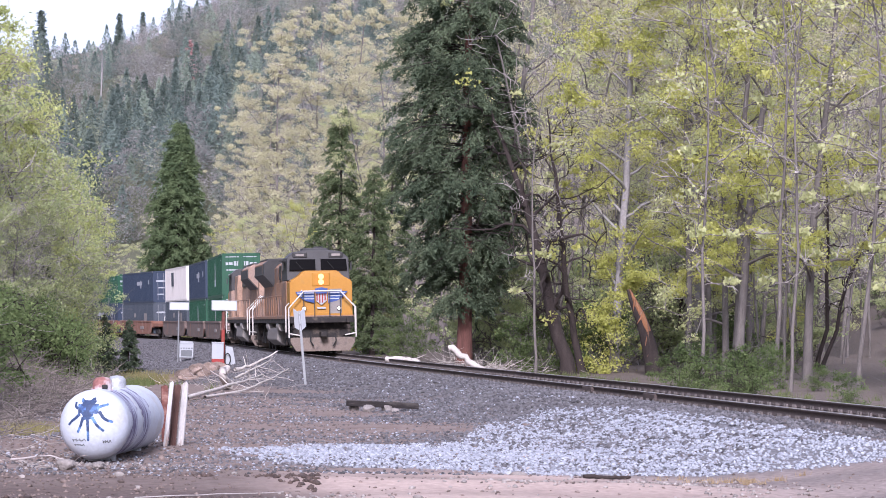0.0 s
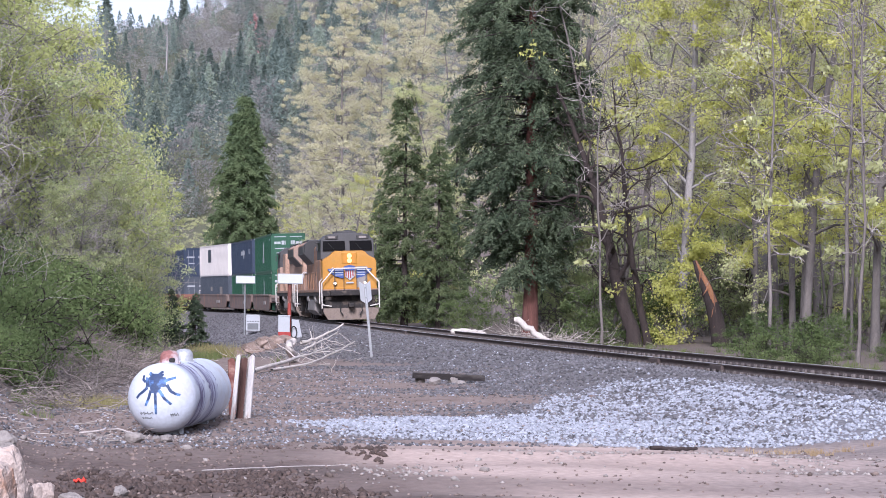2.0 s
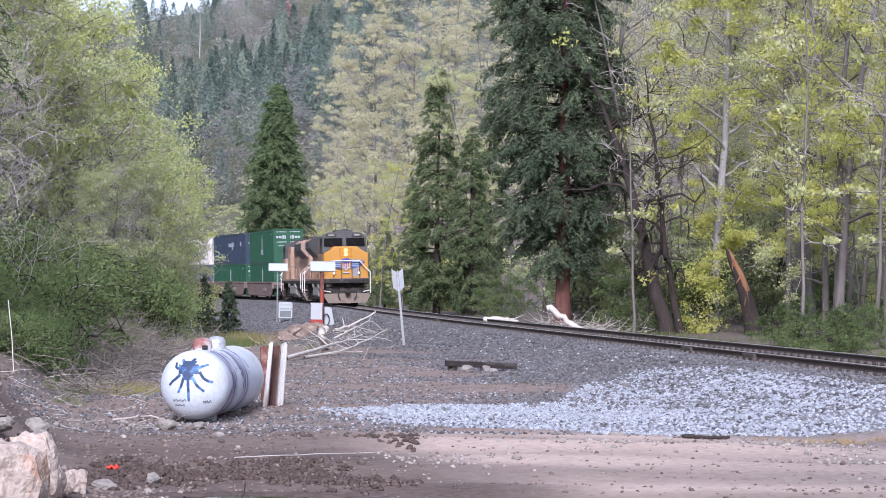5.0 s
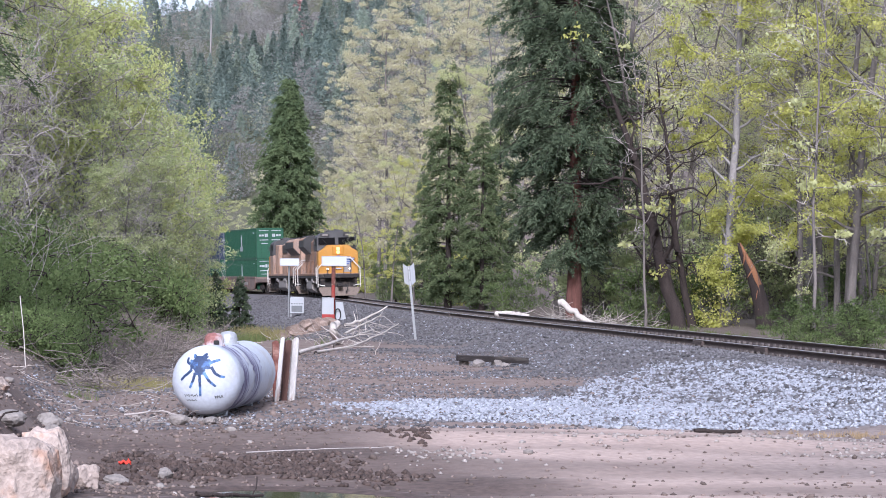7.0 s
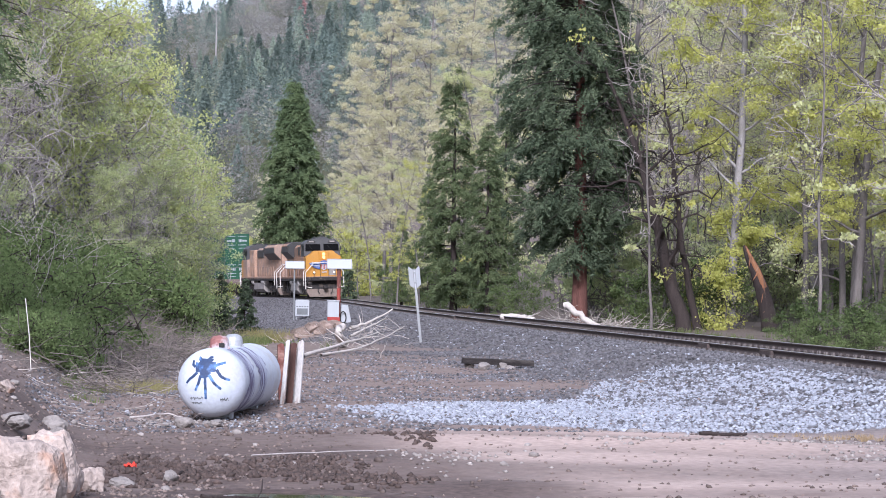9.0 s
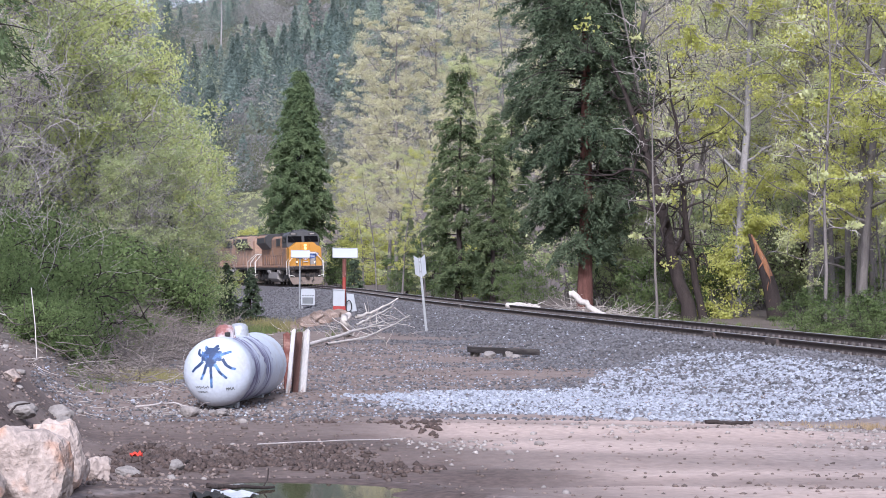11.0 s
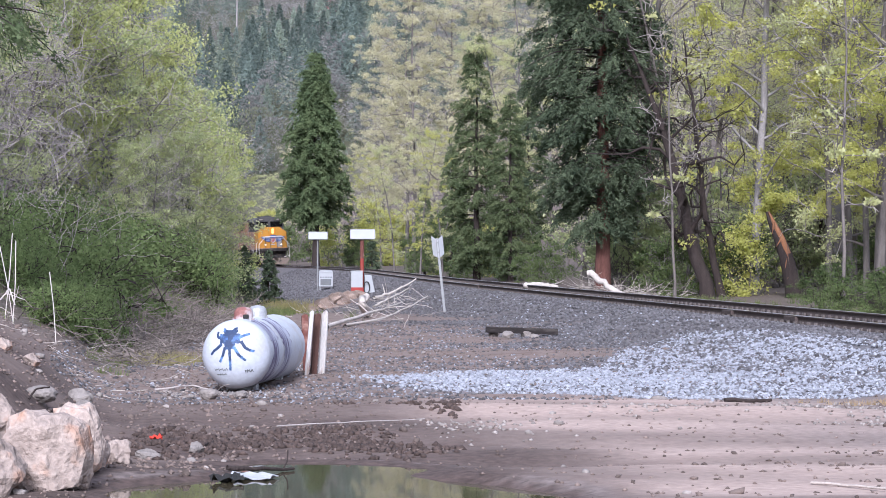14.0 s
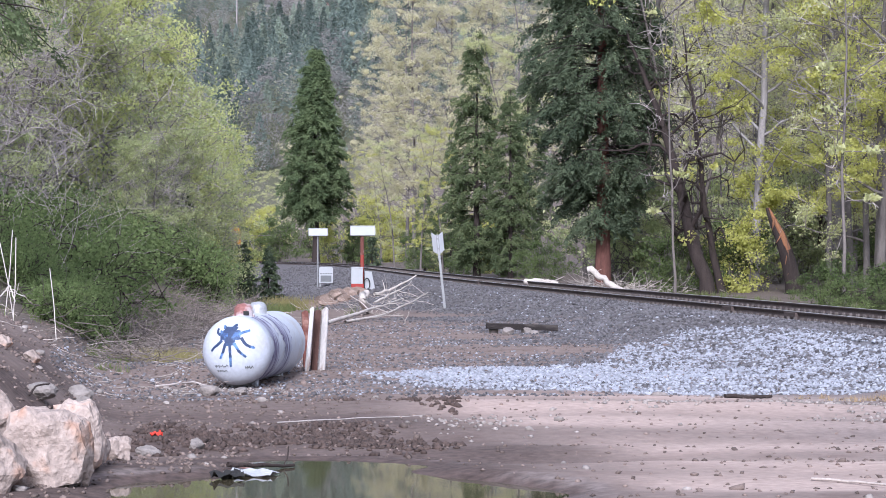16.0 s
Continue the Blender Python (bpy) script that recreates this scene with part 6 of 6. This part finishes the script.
lying("fallen_branch", [(-2.85, 59, 0.08), (-2.2, 63, 0.2), (-1.7, 67, 0.3), (-1.2, 72, 0.32)], 0.06, 0.02, "drift", "bleached fallen branch with broken side limbs", "dead branch", 5, 1, side_len=1.1)
lying("fallen_branch", [(-2.1, 69, 0.1), (-2.3, 68, 0.45), (-2.2, 68.5, 0.62)], 0.13, 0.10, "drift", "bleached broken stump end of a branch", "dead branch", 0, 2)
lying("fallen_branch", [(-2.5, 61, 0.05), (-1.6, 64, 0.12), (-0.9, 68, 0.35), (-0.45, 72, 0.5)], 0.04, 0.015, "drift", "thin bleached fallen branch", "dead branch", 5, 3, side_len=0.8)
lying("fallen_branch", [(-2.7, 95, 0.05), (-2.0, 96, 0.22), (-1.1, 97, 0.55)], 0.07, 0.03, "drift", "bleached branch lying against the embankment", "dead branch", 4, 4, side_len=0.8)
lying("fallen_branch", [(-2.4, 84, 0.05), (-1.8, 86, 0.3), (-1.2, 88, 0.5)], 0.05, 0.02, "drift", "grey branch lying against the embankment", "dead branch", 4, 5, side_len=0.9)
lying("fallen_log", [(5.45, 90.5, 0.80), (6.1, 90.4, 0.48), (6.9, 90.3, 0.10)], 0.125, 0.11, "drift", "short pale barkless log lying beyond the rails", "log", 2, 6, sides=12)
lying("fallen_log", [(3.3, 96, 0.2), (4.0, 95.5, 0.22), (4.6, 95, 0.14)], 0.12, 0.09, "drift", "pale weathered log lying beyond the rails", "log", 1, 7, sides=10)
lying("dead_stick", [(2.95, 19.2, 0.02), (3.3, 18.9, 0.02), (3.75, 18.2, 0.02)], 0.012, 0.009, "twig_dry", "thin pale stick on the dirt", "stick", 0, 8)
lying("dead_stick", [(-1.75, 25.4, 0.02), (-1.2, 25.9, 0.03), (-0.2, 26.8, 0.02)], 0.009, 0.005, "twig", "thin pale stick on the dirt", "stick", 0, 9)
lying("dead_stick", [(3.55, 30.2, 0.03), (3.9, 30.3, 0.03), (4.15, 30.3, 0.03)], 0.03, 0.02, "bark_dark", "dark stick on the dirt", "stick", 0, 10)
lying("dead_stick", [(-4.05, 23.5, 0.0), (-4.0, 23.6, 0.15), (-3.88, 23.7, 0.28)], 0.012, 0.008, "bark_dark", "dark stick standing in the dirt bank", "stick", 0, 11)
lying("dead_stick", [(-1.85, 20.6, 0.03), (-1.55, 20.8, 0.05), (-1.3, 21.1, 0.05)], 0.022, 0.012, "bark_dark", "wet dark stick at the puddle's edge", "stick", 1, 12, side_len=0.3)
lying("dead_stick", [(-3.9, 32.5, 0.05), (-3.4, 32.3, 0.12), (-3.0, 32.0, 0.06)], 0.015, 0.008, "twig", "grey stick beside the gas tank", "stick", 2, 13, side_len=0.4)


def litter(name, x, y, z, size, material, label, seed):
    """A crumpled flat scrap."""
    rng = np.random.default_rng(seed)
    bm = bmesh.new()
    bmesh.ops.create_grid(bm, x_segments=6, y_segments=5, size=0.5)
    for v in bm.verts:
        v.co = Vector((v.co.x * size[0], v.co.y * size[1], size[2] * (0.5 + rng.normal() * 0.45)))
    bmesh.ops.solidify(bm, geom=bm.faces[:], thickness=0.004)
    ob = tagged(part(name, bm, material, None), label, "litter")
    ob.matrix_basis = pose(x, y, z, 0, 0, seed * 33)
    return ob


litter("red_scrap", -2.83, 23.7, land_z(-2.83, 23.7) + 0.035, (0.17, 0.12, 0.03), "orange_red", "crumpled bright red plastic scrap in the mud", 3)
litter("plastic_bag", -1.62, 20.3, -0.03, (0.40, 0.30, 0.035), "panel_back", "crumpled pale plastic bag at the puddle's edge", 5)
litter("dark_rag", -1.80, 20.0, -0.03, (0.26, 0.20, 0.05), "black", "soaked black rag at the puddle's edge", 6)
for k, (x, y, h) in enumerate(((-5.88, 36.5, 1.1), (-6.62, 36.3, 1.3), (-6.55, 36.6, 1.2), (-6.48, 36.2, 1.25))):
    st = tagged(part("stake", bars([[(0, 0, -0.2), (0.01, 0, h * 0.5), (-0.01, 0, h)]], 0.007, 6), "white_rail", None), "thin white marking stake stuck in the bank", "stake", "white stakes")
    st.matrix_basis = pose(x, y, land_z(x, y), 3, (-4, 6, -9, 3)[k], 0)
lying("wire_frame", [(-6.7, 36.4, 0.25), (-6.55, 36.3, 0.5), (-6.45, 36.2, 0.3)], 0.012, 0.01, "white_rail", "bent white wire among the stakes", "wire", 3, 15, side_len=0.3)


def brush(name, n, place, length, r, material, label, seed, lift=0.1, tilt=0.25):
    """A heap of thin dead twigs."""
    rng = np.random.default_rng(seed)
    paths = []
    for k in range(n):
        x, y = place(rng)
        d = rng.normal(size=3) * (1, 1, tilt) + (0, 0, 0.05)
        w = wander(rng, (x, y, land_z(x, y) + abs(rng.normal()) * lift), d / np.linalg.norm(d), length * rng.uniform(0.4, 1.4), 4, r * rng.uniform(0.6, 1.6), r * 0.4, 0.22)
        paths.append(w)
    v, f = tubes(paths, 4)
    return tagged(grid_mesh(name, v, f, material), label, "brush", kind="stuff")


def bank_place(rng):
    y = rng.uniform(37, 80)
    return float(bank_foot(y)) - abs(rng.normal()) * 1.4 + 0.6, y


brush("bank_brush", 3200, bank_place, 0.7, 0.007, "twig_brown", "tangle of dead grey brush strewn on the bank", 61, 0.14)
brush("bank_litter", 420, lambda g: (g.uniform(-6.8, -3.0), g.uniform(30, 58)), 0.5, 0.005, "twig_dry", "dry twigs scattered on the ground", 62, 0.03, 0.06)
brush("dry_brush", 420, lambda g: (5.4 + abs(g.normal()) * 1.9, g.uniform(91, 94)), 1.1, 0.010, "twig_dry", "pale heap of dry brush beyond the rails", 63, 0.18)
brush("embankment_brush", 90, lambda g: (-2.2 + g.normal() * 0.9, g.uniform(60, 92)), 0.9, 0.007, "twig_dry", "pale dry brush below the embankment", 64, 0.12)
brush("grey_thicket", 380, lambda g: (g.uniform(-11.5, -7.2), g.uniform(46, 58)), 1.8, 0.005, "twig", "leafless grey stems leaning out of the bank", 65, 1.0, 1.2)


def grass(name, n, place, high, width, material, label, seed):
    """Blades of grass standing in tufts."""
    rng = np.random.default_rng(seed)
    at = np.array([place(rng) for _ in range(n)])
    i = np.repeat(np.arange(n), 26)
    c = np.zeros((len(i), 3))
    c[:, :2] = at[i] + rng.normal(size=(len(i), 2)) * high * 0.35
    h = high * rng.uniform(0.4, 1.2, len(i))
    c[:, 2] = land(c[:, 0], c[:, 1]) - 0.02
    az = rng.uniform(0, 6.283, len(i))
    side = np.stack([np.cos(az), np.sin(az), np.zeros(len(i))], 1) * width
    tip = c + np.stack([rng.normal(size=len(i)) * 0.3 * h, rng.normal(size=len(i)) * 0.3 * h, h], 1)
    v = np.stack([c - side, c + side, tip], 1).reshape(-1, 3)
    return tagged(grid_mesh(name, v, np.arange(len(v)).reshape(-1, 3), material), label, "grass", kind="stuff")


def ditch_place(g):
    y = g.uniform(66, 100)
    return float(bank_foot(y)) + abs(g.normal()) * 0.9 - 0.3, y


grass("ditch_grass", 420, ditch_place, 0.30, 0.012, "grass_green", "green grass in the ditch below the bank", 81)
grass("dry_grass", 60, lambda g: (-5.7 + g.normal() * 0.35, g.uniform(82, 92)), 0.55, 0.014, "grass_dry", "yellowed dry grass tuft in the ditch", 82)
grass("dry_grass", 34, lambda g: (-4.6 + g.normal() * 0.3, g.uniform(38.5, 41)), 0.22, 0.008, "grass_dry", "dry olive grass tuft behind the gas tank", 83)
grass("bank_grass", 240, lambda g: (lambda y: (float(bank_foot(y)) - abs(g.normal()) * 1.2, y))(g.uniform(36, 66)), 0.16, 0.007, "grass_green", "thin green growth among the dead brush", 84)
grass("verge_grass", 500, lambda g: (lambda y: (float(track_x(y)) + 3.8 + abs(g.normal()) * 1.6, y))(g.uniform(45, 110)), 0.22, 0.010, "grass_green", "low green growth along the far verge", 85)
grass("road_grass", 26, lambda g: (5.35 + g.normal() * 0.35, 29.6 + g.normal() * 0.4), 0.09, 0.006, "straw", "flattened dry tan grass at the road edge", 86)


def snag():
    x, y = 13.25, 91
    rng = np.random.default_rng(8)
    root = plant(thing("broken_snag", pose(0, 0, 0), "broken curved dead trunk with splintered orange wood", "dead tree"), x, y)
    p = np.array([(0.1, 0, -0.2, 0.36), (0.02, 0, 0.5, 0.33), (-0.12, 0, 1.1, 0.29), (-0.28, 0, 1.7, 0.26), (-0.5, 0, 2.3, 0.22), (-0.8, 0, 2.9, 0.14), (-0.98, 0, 3.3, 0.05)])
    v, f = tubes([p], 12)
    grid_mesh("trunk", v, f, "bark_dark", root, smooth=True)
    q = p.copy()
    q[:, 1] -= 0.13
    q[:, 3] *= 0.56
    v, f = tubes([q[3:] + (0.06, 0, 0, 0)], 10)
    grid_mesh("split_face", v, f, "split_wood", root, smooth=True)
    for k in range(7):
        a = q[rng.integers(2, 6)]
        s = np.array([(a[0] + 0.06, a[1] - 0.08, a[2], 0.05), (a[0] + rng.normal() * 0.12, a[1] - 0.14, a[2] - rng.uniform(0.2, 0.6), 0.008)])
        v, f = tubes([s], 4)
        grid_mesh("splinter", v, f, "split_wood", root)


snag()


# ---- what moves ----
def motions():
    times = [0.5 * k for k in range(33)]
    for ob, back, length, lift, turned in CONSIST:
        walk(ob, [(t, car_pose(lead(t) + back, length, lift, turned)) for t in times])
    for ob, y, r in WHEELS:
        step = 0.08
        n = int(16 / step)
        sign = -1 if ob.parent in TURNED else 1
        walk(ob, [(k * step, pose(0, y, r, sign * math.degrees(SPEED * k * step / r))) for k in range(n + 1)])


TURNED = {c[0] for c in CONSIST if c[4]}
motions()
